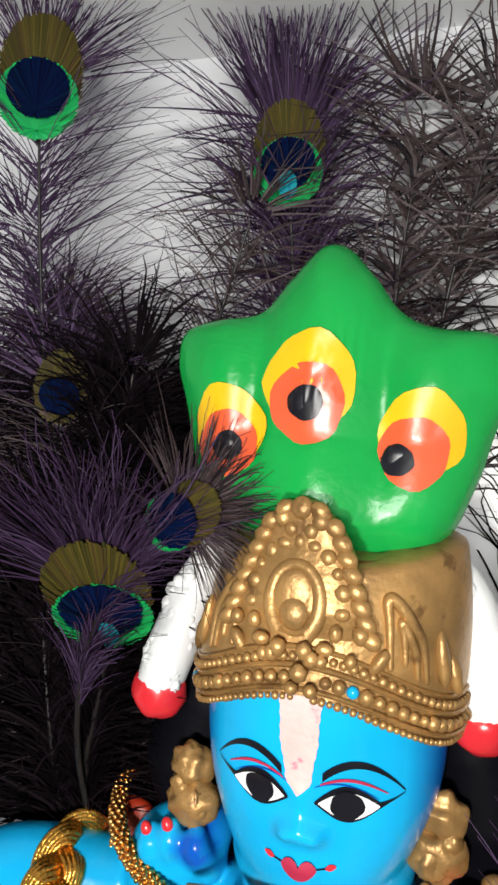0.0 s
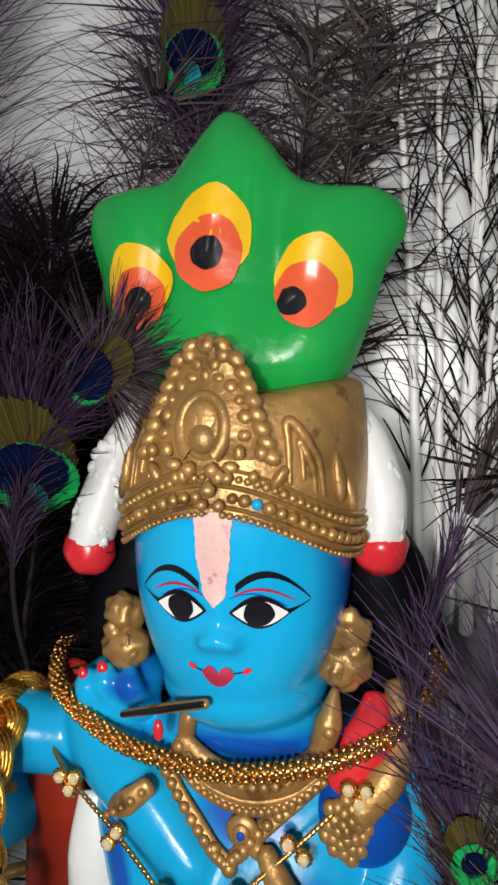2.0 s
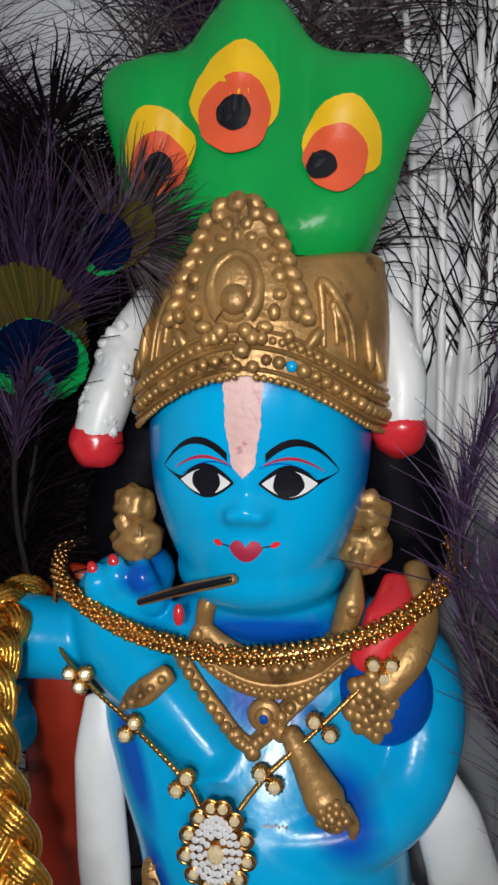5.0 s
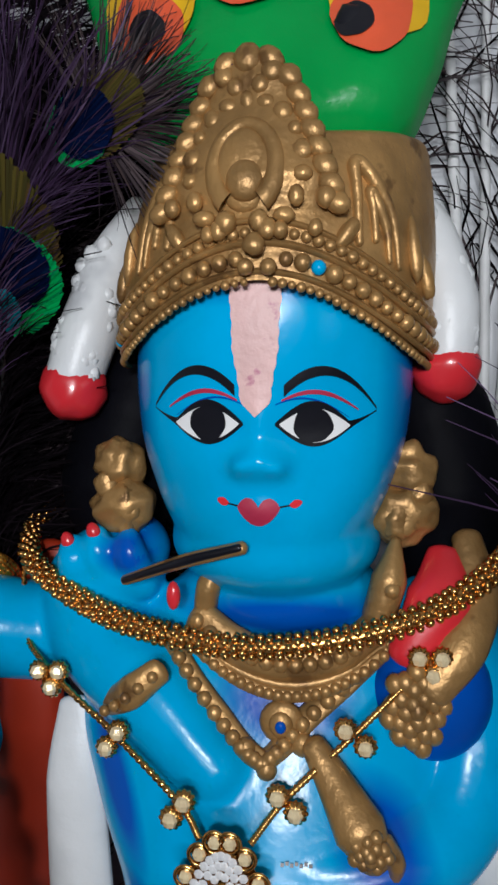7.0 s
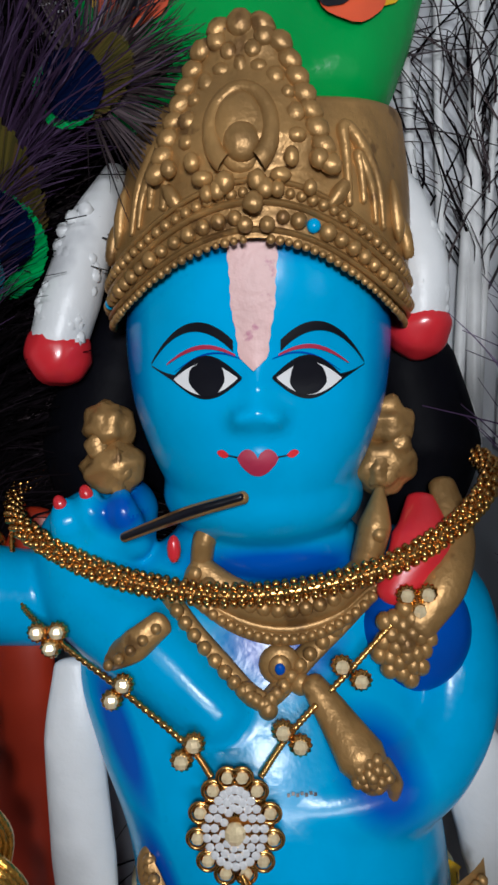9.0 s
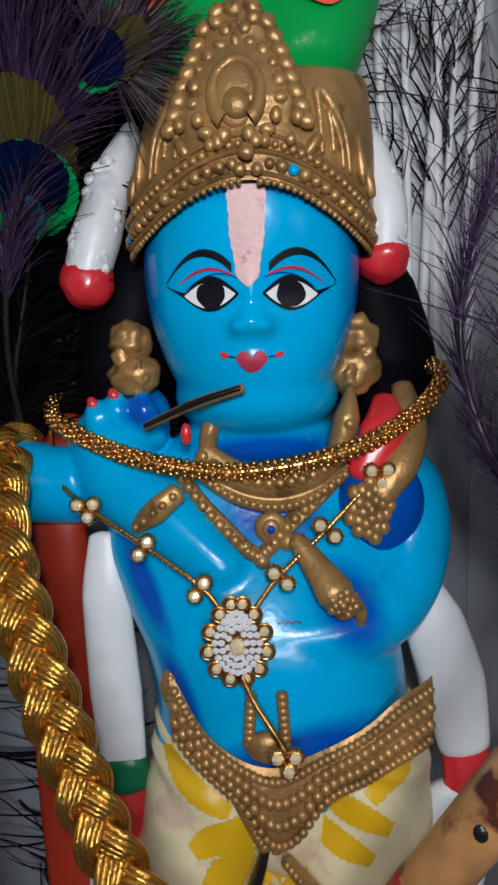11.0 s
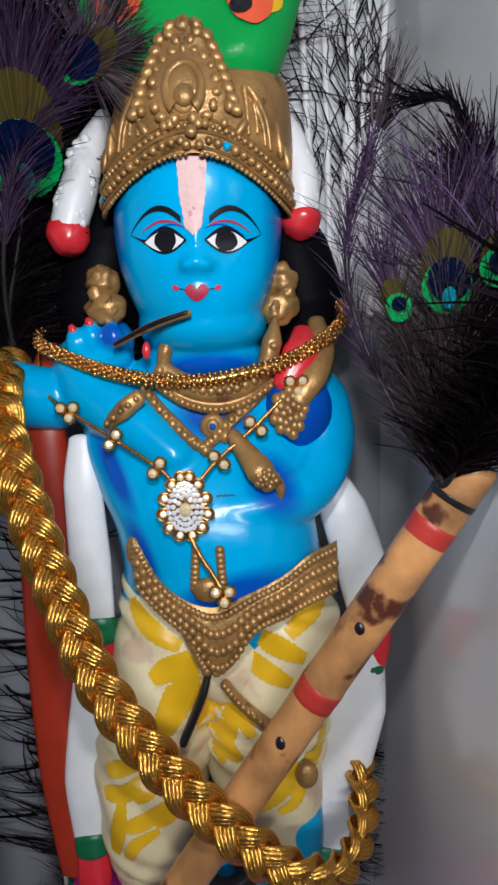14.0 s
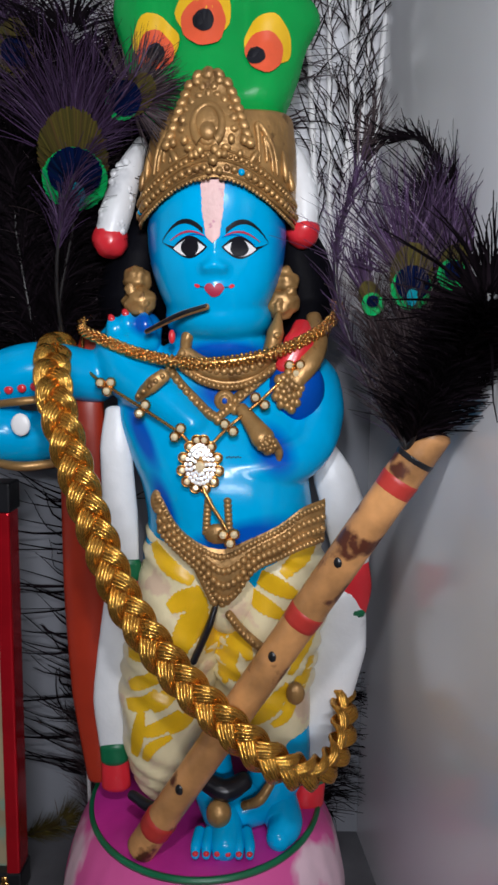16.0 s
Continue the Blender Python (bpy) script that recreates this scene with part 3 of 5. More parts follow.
for cx, cz, tx, s, bx, bz in ((-0.0015, 0.5310, 0.0, 0.95, 0.0, 0.0), (0.0275, 0.5190, -24.0, 0.82, -0.0040, -0.0022), (-0.0250, 0.5185, 16.0, 0.82, 0.0005, -0.0005)):
    oval(cx - bx * 0.4, cz + 0.0058 * s, 0.0142 * s, 0.0138 * s, YL, 0.0011, leaf_y, tx, 0.14)
    oval(cx, cz, 0.0113 * s, 0.0118 * s, OR, 0.0016, leaf_y)
    oval(cx + bx, cz + bz, 0.0054 * s, 0.0052 * s, BK, 0.0020, leaf_y)
    st.blob((cx + bx, leaf_y(cx + bx, cz + bz) - 0.0006, cz + bz), (0.0050 * s, 0.0014, 0.0048 * s), BK, 18, 10, None, 0.25)

# Hair, white tassels with red tips, ear ornaments.
st.blob((0.004, 0.066, 0.425), (0.050, 0.026, 0.045), HR, 28, 16)
for k in (-1, 1):
    st.tube([(HX + k * 0.036, 0.058, 0.455), (HX + k * 0.044, 0.060, 0.43), (HX + k * 0.050, 0.060, 0.405), (HX + k * 0.048, 0.058, 0.385)], (0.008, 0.016, 0.018, 0.012), HR, 16)
for pts, split in ((((0.037, 0.048, 0.490), (0.044, 0.046, 0.476), (0.0490, 0.044, 0.458), (0.0495, 0.043, 0.4435)), 0), (((-0.037, 0.050, 0.486), (-0.043, 0.046, 0.470), (-0.0485, 0.042, 0.450), (-0.0520, 0.040, 0.437)), 0)):
    st.tube(pts, (0.004, 0.0080, 0.0095, 0.0088), WH, 18, 0.9, None, 26)
    x, y, z = pts[-1]
    st.blob((x, y - 0.0002, z - 0.0028), (0.0094, 0.0088, 0.0094), RD, 28, 20, None, 0.10)
    for i in range(34):
        p, q = Vector(pts[1 + i % 2]).lerp(Vector(pts[2 + i % 2]), (i * 0.618) % 1), Vector((math.sin(i * 2.4), -0.75, math.cos(i * 5.1) * 0.4)).normalized()
        st.blob(p + q * 0.0074, (0.0022, 0.0018, 0.0024), WH, 10, 6, None, 0.3)
for k, cx, cy in ((-1, -0.0370, 0.036), (1, 0.0400, 0.038)):
    st.blob((cx - k * 0.001, cy, 0.4025), (0.0088, 0.0062, 0.0082), GD, 28, 20, None, 0.25)
    st.blob((cx + k * 0.0005, cy, 0.4135), (0.0070, 0.0052, 0.0070), GD, 26, 18, None, 0.30)
    st.blob((cx - k * 0.0028, cy - 0.0038, 0.4015), (0.0036, 0.0026, 0.0058), GD, 18, 14, None, 0.4)
    st.blob((cx + k * 0.0030, cy - 0.0026, 0.4080), (0.0034, 0.0030, 0.0040), GD, 18, 14, None, 0.3)

# Torso: half widths to both sides and the front by height.
torso_l = table((0.240, 0.262, 0.285, 0.305, 0.325, 0.345, 0.360, 0.372, 0.384), (-0.032, -0.036, -0.033, -0.036, -0.044, -0.050, -0.046, -0.034, -0.018))
torso_r = table((0.240, 0.262, 0.285, 0.305, 0.325, 0.345, 0.360, 0.372, 0.384), (0.062, 0.061, 0.059, 0.056, 0.053, 0.056, 0.053, 0.042, 0.027))
torso_f = table((0.240, 0.262, 0.276, 0.288, 0.300, 0.315, 0.330, 0.345, 0.360, 0.372, 0.384), (0.016, 0.0125, 0.0055, 0.0035, 0.0028, 0.0055, 0.0125, 0.0205, 0.0265, 0.0285, 0.0300))


def torso_y(x, z):
    a, b = torso_l(z), torso_r(z)
    k = min(abs((x - (a + b) / 2) / ((b - a) / 2)), 0.999)
    return 0.045 - (0.045 - torso_f(z)) * (1 - k**2.4) ** (1 / 2.4)


def torso(u, v):
    z, a = 0.240 + 0.144 * v, 2 * math.pi * u
    if v in (0, 1):
        return (0.006, 0.045, z)
    l, r = torso_l(z), torso_r(z)
    x = (l + r) / 2 + (r - l) / 2 * math.cos(a)
    return (x, torso_y(x, z) if math.sin(a) < 0 else 0.045 + 0.026 * math.sin(a), z)


skin.surf(96, 60, torso, 0, True)
# raised forearm, folded shoulder, upper arms
skin.tube([(0.046, 0.050, 0.374), (0.0560, 0.046, 0.360), (0.0590, 0.041, 0.342), (0.0525, 0.031, 0.3255), (0.037, 0.0215, 0.3180), (0.014, 0.0190, 0.3150), (-0.014, 0.0250, 0.3200)], (0.011, 0.0158, 0.0148, 0.0130, 0.0130, 0.0125, 0.008), 0, 22, 1.0, None, 40)
skin.tube([(-0.034, 0.045, 0.390), (-0.0460, 0.044, 0.379), (-0.0430, 0.040, 0.366), (-0.027, 0.031, 0.354), (-0.006, 0.021, 0.338)], (0.010, 0.0148, 0.0155, 0.0135, 0.009), 0, 22, 1.0, None, 40)
skin.blob((-0.0400, 0.040, 0.3830), (0.0150, 0.0110, 0.0110), 0, 28, 18)
for x, z in ((-0.0497, 0.3920), (-0.0425, 0.3948), (-0.0335, 0.3945)):
    skin.tube([(x + 0.003, 0.036, z - 0.014), (x + 0.001, 0.0310, z - 0.005), (x, 0.0325, z)], (0.0052, 0.0048, 0.0034), 0, 12)
    if x < -0.035:
        st.blob((x, 0.0300, z + 0.0006), (0.0019, 0.0017, 0.0028), RD, 12, 8, Euler((0, radians(-20), 0)).to_matrix())
skin.tube([(-0.060, 0.045, 0.362), (-0.085, 0.036, 0.366), (-0.104, 0.034, 0.362), (-0.122, 0.036, 0.350)], (0.014, 0.0150, 0.0155, 0.012), 0, 20)
skin.tube([(-0.122, 0.036, 0.345), (-0.108, 0.030, 0.333), (-0.092, 0.040, 0.330), (-0.072, 0.064, 0.334)], (0.012, 0.0155, 0.0140, 0.010), 0, 20)
for i in range(5):
    st.blob((-0.088 - 0.0065 * i, 0.0205 + 0.0006 * abs(i - 2), 0.3575 - 0.0008 * i), (0.0024, 0.0012, 0.0024), RD, 10, 6)
st.tube([(-0.074, 0.024, 0.352), (-0.095, 0.0175, 0.350), (-0.122, 0.024, 0.346)], (0.0020, 0.0022, 0.0020), GD, 8)
st.tube([(-0.074, 0.030, 0.318), (-0.095, 0.0195, 0.3165), (-0.118, 0.026, 0.319)], (0.0024, 0.0026, 0.0020), GD, 8)
st.blob((-0.0935, 0.0150, 0.3385), (0.0050, 0.0014, 0.0058), EW, 14, 8)
st.blob((-0.1120, 0.0165, 0.331), (0.006, 0.003, 0.008), RD, 14, 8)


def melt(build, voxel):
    """Runs overlapping solids together into one softened surface."""
    ob = new("skin", build.mesh("skin", [SKIN]))
    m = ob.modifiers.new("join", "REMESH")
    m.mode, m.voxel_size = "VOXEL", voxel
    me = bpy.data.meshes.new_from_object(ob.evaluated_get(bpy.context.evaluated_depsgraph_get()))
    bpy.data.objects.remove(ob)
    co, edges = np.zeros(len(me.vertices) * 3), np.zeros(len(me.edges) * 2, dtype=int)
    me.vertices.foreach_get("co", co)
    me.edges.foreach_get("vertices", edges)
    co, edges = co.reshape(-1, 3), edges.reshape(-1, 2)
    degree = np.bincount(edges.ravel(), minlength=len(co)).clip(1)[:, None]
    soft = np.clip((0.4020 - co[:, 2]) / 0.005, 0.05, 1)[:, None]
    for _ in range(14):
        total = np.zeros_like(co)
        np.add.at(total, edges[:, 0], co[edges[:, 1]])
        np.add.at(total, edges[:, 1], co[edges[:, 0]])
        co = co + soft * 0.6 * (total / degree - co)
    base = len(st.v)
    st.v += [tuple(p) for p in co.tolist()]
    for f in me.polygons:
        x, y, z = co[f.vertices[0]]
        st.f.append(tuple(base + i for i in f.vertices))
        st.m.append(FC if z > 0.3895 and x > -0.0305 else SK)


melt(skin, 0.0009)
# carved flute held to the mouth
st.tube([(-0.0300, 0.0190, 0.3860), (-0.013, 0.0110, 0.3935), (0.0010, 0.0085, 0.3978)], (0.0013, 0.0017, 0.0016), GD, 8)
st.tube([(-0.0300, 0.0182, 0.3862), (-0.013, 0.0100, 0.3937), (0.0005, 0.0076, 0.3980)], (0.0009, 0.0012, 0.0010), BK, 8)
st.blob((-0.0170, 0.0165, 0.3835), (0.0018, 0.0015, 0.0036), RD, 8, 6)
# Painted cloth on the shoulder, carved necklaces, armlets.
st.tube([(0.050, 0.038, 0.392), (0.0480, 0.030, 0.382), (0.0415, 0.0265, 0.368)], (0.0045, 0.0082, 0.0065), RD, 18, 0.5, (1, 0, 0))
st.tube([(-0.0115, 0.0275, 0.374), (-0.0100, 0.0260, 0.384), (-0.0065, 0.0270, 0.388)], (0.0030, 0.0032, 0.0015), GD, 10)
st.tube([(0.0330, 0.0290, 0.377), (0.0355, 0.0290, 0.387), (0.0370, 0.0310, 0.396)], (0.0042, 0.0045, 0.0015), GD, 10)
st.blob((0.0360, 0.0260, 0.3850), (0.0024, 0.0024, 0.0024), GD, 10, 6)
neck = lambda x, z: torso_y(x, z) - 0.0016
NX = 0.0110


def collar(half, z0, drop, w, n, r):
    at = lambda t: (NX + half * t, z0 - drop * (1 - t * t))
    st.tube([(at(t)[0], neck(*at(t)) - 0.0030, at(t)[1]) for t in (-1, -0.6, -0.2, 0.2, 0.6, 1)], (w, w, w), GD, 12, 0.5, (0, 0.1, 1))
    for i in range(n):
        x, z = at(-1 + 2 * i / (n - 1))
        st.blob((x, neck(x, z) - 0.0030 - w * 0.46, z), (r, r * 0.75, r), GD, 10, 6)


collar(0.0235, 0.3752, 0.0090, 0.0050, 14, 0.0021)
collar(0.0240, 0.3788, 0.0088, 0.0009, 2, 0.0008)
collar(0.0246, 0.3704, 0.0098, 0.0010, 2, 0.0008)
collar(0.0235, 0.3680, 0.0096, 0.0018, 21, 0.0015)
for pts in (((-0.020, 0.3675), (-0.0137, 0.3592), (-0.006, 0.3513), (0.0005, 0.3455), (0.005, 0.343)), ((0.035, 0.3684), (0.0253, 0.3604), (0.0161, 0.3528), (0.0101, 0.3465), (0.006, 0.343))):
    st.tube([(x, neck(x, z), z) for x, z in pts], (0.0026, 0.0032, 0.0026), GD, 10, 0.45, (1, 0, 0.3))
    for x, y, z in spline([(x, neck(x, z), z) for x, z in pts], 11):
        st.blob((x, y - 0.0014, z), (0.0021, 0.0016, 0.0021), GD, 8, 5)
# chest medal and small maker's mark
for i in range(7):
    decal(lambda u, v: (0.0110 + 0.0011 * i + 0.0008 * u, 0.3235 + 0.0007 * v + 0.0003 * (i % 2)), BK, 0.0010, 1, 1, torso_y)
for x, z, r in ((0.0096, 0.3515, 0.0056), (0.0010, 0.3455, 0.0028), (0.0150, 0.3470, 0.0030), (0.0065, 0.3415, 0.0026)):
    st.blob((x, neck(x, z) - 0.0004, z), (r, 0.0022, r), GD, 16, 8)
st.blob((0.0096, neck(0.0096, 0.3515) - 0.0022, 0.3515), (0.0030, 0.0014, 0.0034), GD, 12, 8)
st.blob((0.0096, neck(0.0096, 0.3515) - 0.0034, 0.3515), (0.0014, 0.0008, 0.0016), DP, 10, 6)
# tassel ends and bands on the arms
st.tube([(0.0180, 0.0175, 0.3480), (0.0235, 0.0135, 0.3410), (0.0290, 0.0085, 0.3340), (0.0325, 0.0070, 0.3285)], (0.0032, 0.0046, 0.0062, 0.0040), GD, 16, 0.7, (1, 0, 0))
for i in range(14):
    a, b = i * 2.4, math.sqrt(i / 14)
    st.blob((0.0312 + 0.0042 * b * math.cos(a), 0.0040 + 0.0015 * b, 0.3312 + 0.0042 * b * math.sin(a)), (0.0017, 0.0016, 0.0017), GD, 8, 6)
st.tube([(0.0345, 0.0078, 0.3320), (0.0372, 0.0095, 0.3265), (0.0372, 0.0110, 0.3205)], (0.0024, 0.0024, 0.0010), GD, 8)
st.blob((0.0470, 0.0310, 0.3575), (0.0150, 0.0100, 0.0170), DP, 28, 16)
for i in range(26):
    a, b = i * 2.4, math.sqrt(i / 26)
    st.blob((0.0425 + 0.0070 * b * math.cos(a), 0.0215 + 0.0015 * b, 0.3570 + 0.0105 * b * math.sin(a)), (0.0026, 0.0026, 0.0028), GD, 8, 6)
st.tube([(0.046, 0.0225, 0.362), (0.0535, 0.0255, 0.372), (0.0580, 0.0325, 0.383), (0.0560, 0.0400, 0.396)], (0.005, 0.0058, 0.0052, 0.004), GD, 12, 0.6, (1, 0, 0))
st.tube([(-0.0350, 0.0220, 0.3530), (-0.0275, 0.0150, 0.3590), (-0.0205, 0.0160, 0.3645)], (0.0034, 0.0042, 0.0034), GD, 14, 0.55, (0, 0.1, 1))
for i in range(5):
    t = i / 4
    st.blob((-0.0340 + 0.0125 * t, 0.0178 - 0.0055 * math.sin(math.pi * (0.15 + 0.6 * t)), 0.3538 + 0.0100 * t), (0.0015, 0.0014, 0.0015), GD, 8, 5)
st.blob((-0.0240, 0.0150, 0.3000), (0.0040, 0.003, 0.0066), GD, 12, 8)
for i in range(5):
    st.blob((-0.0240, 0.0120, 0.2955 + 0.0022 * i), (0.0018, 0.0016, 0.0014), GD, 8, 6)
# navel ornament
for i in range(16):
    k, t = (-1, 1)[i % 2], (i // 2) / 7
    st.blob((0.0072 + k * (0.0058 - 0.001 * t), torso_y(0.0072, 0.287 + 0.016 * t) - 0.0010, 0.2870 + 0.0160 * t), (0.0021, 0.002, 0.0019), GD, 8, 6)
st.blob((0.0072, torso_y(0.0072, 0.286) - 0.002, 0.2865), (0.0068, 0.0032, 0.0052), GD, 14, 8)

# Hips and cloth.
class Leg:
    """One trouser leg: centre, half width and front by height, with soft folds."""

    def __init__(self, z, cx, w, f):
        self.lo, self.hi, self.cx, self.w, self.f = z[0], z[-1], table(z, cx), table(z, w), table(z, f)

    def fold(self, a, z):
        return 0.0010 * math.sin(z * 380 + 5 * math.cos(a) + 3 * math.sin(z * 90)) if math.sin(a) < 0.2 else 0

    def at(self, u, v):
        z, a = self.lo + (self.hi - self.lo) * v, 2 * math.pi * u
        fold = self.fold(a, z)
        return (self.cx(z) + (self.w(z) + fold) * math.cos(a), 0.040 + (0.040 - self.f(z) + fold) * math.sin(a) if math.sin(a) < 0 else 0.040 + 0.022 * math.sin(a), z)

    def front(self, x, z):
        k = min(max((x - self.cx(z)) / self.w(z), -0.995), 0.995)
        if not self.lo < z < self.hi:
            return 0.040
        a = -math.acos(k)
        return 0.040 + (0.040 - self.f(z) + self.fold(a, z)) * math.sin(a)


legs = [
    Leg((0.130, 0.150, 0.185, 0.215, 0.250, 0.275, 0.298), (-0.022, -0.024, -0.022, -0.019, -0.012, -0.008, -0.008), (0.017, 0.021, 0.027, 0.027, 0.026, 0.026, 0.023), (0.022, 0.014, 0.0075, 0.0085, 0.0085, 0.0100, 0.0140)),
    Leg((0.155, 0.185, 0.215, 0.250, 0.284), (0.036, 0.032, 0.033, 0.040, 0.042), (0.021, 0.027, 0.030, 0.028, 0.018), (0.018, 0.010, 0.0095, 0.0095, 0.0120)),
]
for g in legs:
    st.surf(64, 60, g.at, CR, True)


def brush(x0, z0, x1, z1, x2, z2, w):
    """A loaded brush stroke on the cloth through three points, fuller in the middle."""
    path = spline([(x0, 0, z0), (x1, 0, z1), (x2, 0, z2)], 20)
    axes = along(path, (0, -1, 0))

    def place(u, v):
        j = round(u * 20)
        q = path[j] + axes[j][1] * (v - 0.5) * w * 1.7 * (0.35 + 0.65 * math.sin(math.pi * (0.12 + 0.80 * u)) + 0.10 * math.sin(j * 2.7 + x0 * 900))
        return (q.x, min(g.front(q.x, q.z) for g in legs) - 0.0007, q.z)

    st.surf(20, 5, place, YL)


for stroke in ((0.0593, 0.2868, 0.0514, 0.2743, 0.0404, 0.2631, 0.0063), (0.0262, 0.2622, 0.0352, 0.2582, 0.0474, 0.2526, 0.0059), (0.0217, 0.2533, 0.0308, 0.2468, 0.0415, 0.2411, 0.0051), (0.0103, 0.2434, 0.0071, 0.2300, 0.0032, 0.2165, 0.0065), (0.0118, 0.2417, 0.0187, 0.2284, 0.0241, 0.2175, 0.0051), (0.0070, 0.2165, 0.0124, 0.2097, 0.0194, 0.2055, 0.0056), (0.0626, 0.2437, 0.0540, 0.2237, 0.0450, 0.2083, 0.0036), (0.0451, 0.2032, 0.0328, 0.1891, 0.0234, 0.1819, 0.0056), (0.0363, 0.1802, 0.0444, 0.1871, 0.0504, 0.2061, 0.0038), (0.0575, 0.2308, 0.0621, 0.2376, 0.0651, 0.2438, 0.0038)):
    brush(*stroke)
for stroke in ((-0.0270, 0.2772, -0.0189, 0.2676, -0.0055, 0.2596, 0.0051), (-0.0010, 0.2548, -0.0102, 0.2498, -0.0180, 0.2448, 0.0065), (-0.0026, 0.2515, -0.0043, 0.2383, -0.0091, 0.2249, 0.0073), (-0.0399, 0.2314, -0.0371, 0.2229, -0.0310, 0.2187, 0.0079), (-0.0347, 0.2023, -0.0267, 0.2076, -0.0219, 0.2111, 0.0039), (-0.0271, 0.1919, -0.0206, 0.1972, -0.0150, 0.2025, 0.0042), (-0.0397, 0.2001, -0.0295, 0.2055, -0.0204, 0.2102, 0.0042), (-0.0268, 0.1905, -0.0187, 0.1977, -0.0128, 0.2039, 0.0046), (-0.0183, 0.1779, -0.0102, 0.1828, -0.0036, 0.1907, 0.0046), (-0.0378, 0.1595, -0.0349, 0.1745, -0.0325, 0.1884, 0.0042), (-0.0315, 0.1591, -0.0270, 0.1692, -0.0168, 0.1747, 0.0036)):
    brush(*stroke)
for stroke in ((-0.0416, 0.2163, -0.0327, 0.2190, -0.0216, 0.2260, 0.0052), (-0.0413, 0.1892, -0.0313, 0.1930, -0.0236, 0.2002, 0.0048), (-0.0322, 0.1771, -0.0216, 0.1810, -0.0118, 0.1895, 0.0048), (-0.0079, 0.2418, -0.0109, 0.2286, -0.0151, 0.2176, 0.0068), (0.0170, 0.2300, 0.0127, 0.2141, 0.0090, 0.2007, 0.0052), (0.0307, 0.2159, 0.0373, 0.2263, 0.0425, 0.2301, 0.0040), (0.0418, 0.1893, 0.0524, 0.2011, 0.0577, 0.2145, 0.0036)):
    brush(*stroke)
st.blob((0.0140, 0.0300, 0.2480), (0.0200, 0.0205, 0.0240), CR, 24, 16)
# dark parting between the legs
st.tube([(0.0062, 0.0075, 0.2480), (0.0028, 0.0060, 0.2369), (-0.0047, 0.0050, 0.2190)], (0.0030, 0.0042, 0.0038), BK, 10, 0.5, (0, -1, 0))
# belt of studs
belt_top = table((-0.0300, -0.0219, -0.0144, -0.0046, 0.0092, 0.0231, 0.0388, 0.0503, 0.0620), (0.3140, 0.3035, 0.2910, 0.2824, 0.2782, 0.2835, 0.2912, 0.2990, 0.3020))
belt_low = table((-0.0300, -0.0205, -0.0108, -0.0009, 0.0090, 0.0171, 0.0232, 0.0390, 0.0508, 0.0620), (0.2930, 0.2815, 0.2733, 0.2643, 0.2500, 0.2535, 0.2634, 0.2725, 0.2770, 0.2790))


def belt(u, v, out=0.0):
    x = -0.0240 + 0.086 * u
    low, top = belt_low(x), belt_top(x)
    z = low + (top - low) * v
    k = min(abs((x - 0.016) / 0.0525), 0.999)
    return Vector((x, 0.040 - 0.0365 * (1 - k**2.6) ** (1 / 2.6) - out, z))


st.surf(60, 8, lambda u, v: belt(u, v, 0.0025 * math.sin(math.pi * v) ** 0.5), GD)
for v, n, r in ((0.12, 44, 0.0016), (0.36, 34, 0.0021), (0.62, 34, 0.0021), (0.88, 44, 0.0016)):
    for i in range(n):
        st.blob(belt(0.02 + 0.96 * i / (n - 1), v, 0.0024), (r, r * 0.9, r), GD, 8, 5)
for i in range(40):
    b = i / 40
    x, z = 0.0090 + (0.013 * (1 - b) + 0.003) * math.sin(i * 2.1), 0.2740 - 0.0250 * b
    st.blob((x, 0.0035 + 0.002 * b, z), (0.0024, 0.0024, 0.0024), GD, 8, 6)
st.tube([(0.013, 0.0075, 0.2430), (0.020, 0.0075, 0.2340), (0.0310, 0.0070, 0.2245), (0.0400, 0.0070, 0.2200)], (0.0022, 0.0026, 0.0024), GD, 8)
for x, y, z in spline([(0.013, 0.0055, 0.2430), (0.020, 0.0055, 0.2340), (0.0310, 0.005, 0.2245), (0.0400, 0.005, 0.2200)], 14):
    st.blob((x, y, z), (0.0016, 0.0014, 0.0016), GD, 8, 5)
st.blob((0.0480, 0.0085, 0.2000), (0.0050, 0.003, 0.0062), GD, 12, 8)
# blue calf, feet with red nails, anklet
st.tube([(0.040, 0.036, 0.172), (0.042, 0.034, 0.150), (0.034, 0.030, 0.130), (0.020, 0.022, 0.124)], (0.018, 0.0165, 0.014, 0.010), SK, 20)
st.tube([(0.000, 0.038, 0.150), (0.006, 0.030, 0.130), (0.012, 0.012, 0.1215), (0.012, 0.000, 0.1195)], (0.013, 0.012, 0.0095, 0.0075), SK, 18)
st.tube([(0.040, 0.030, 0.126), (0.044, 0.016, 0.1215), (0.040, 0.006, 0.1195)], (0.012, 0.010, 0.0065), SK, 18)
for i in range(6):
    x = -0.003 + 0.0056 * i
    st.tube([(x * 0.9 + 0.001, 0.008, 0.1220), (x, -0.0005, 0.1205), (x, -0.0045, 0.1180)], (0.0032, 0.0030, 0.0022), SK, 10)
    st.blob((x, -0.0052, 0.1195), (0.0017, 0.0014, 0.0014), RD, 8, 6)
st.blob((0.0085, 0.0075, 0.1330), (0.0068, 0.0062, 0.0072), GD, 16, 10)
st.tube([(0.022, 0.0125, 0.134), (0.030, 0.0115, 0.138), (0.036, 0.0135, 0.146)], (0.0025, 0.0030, 0.0025), GD, 8)
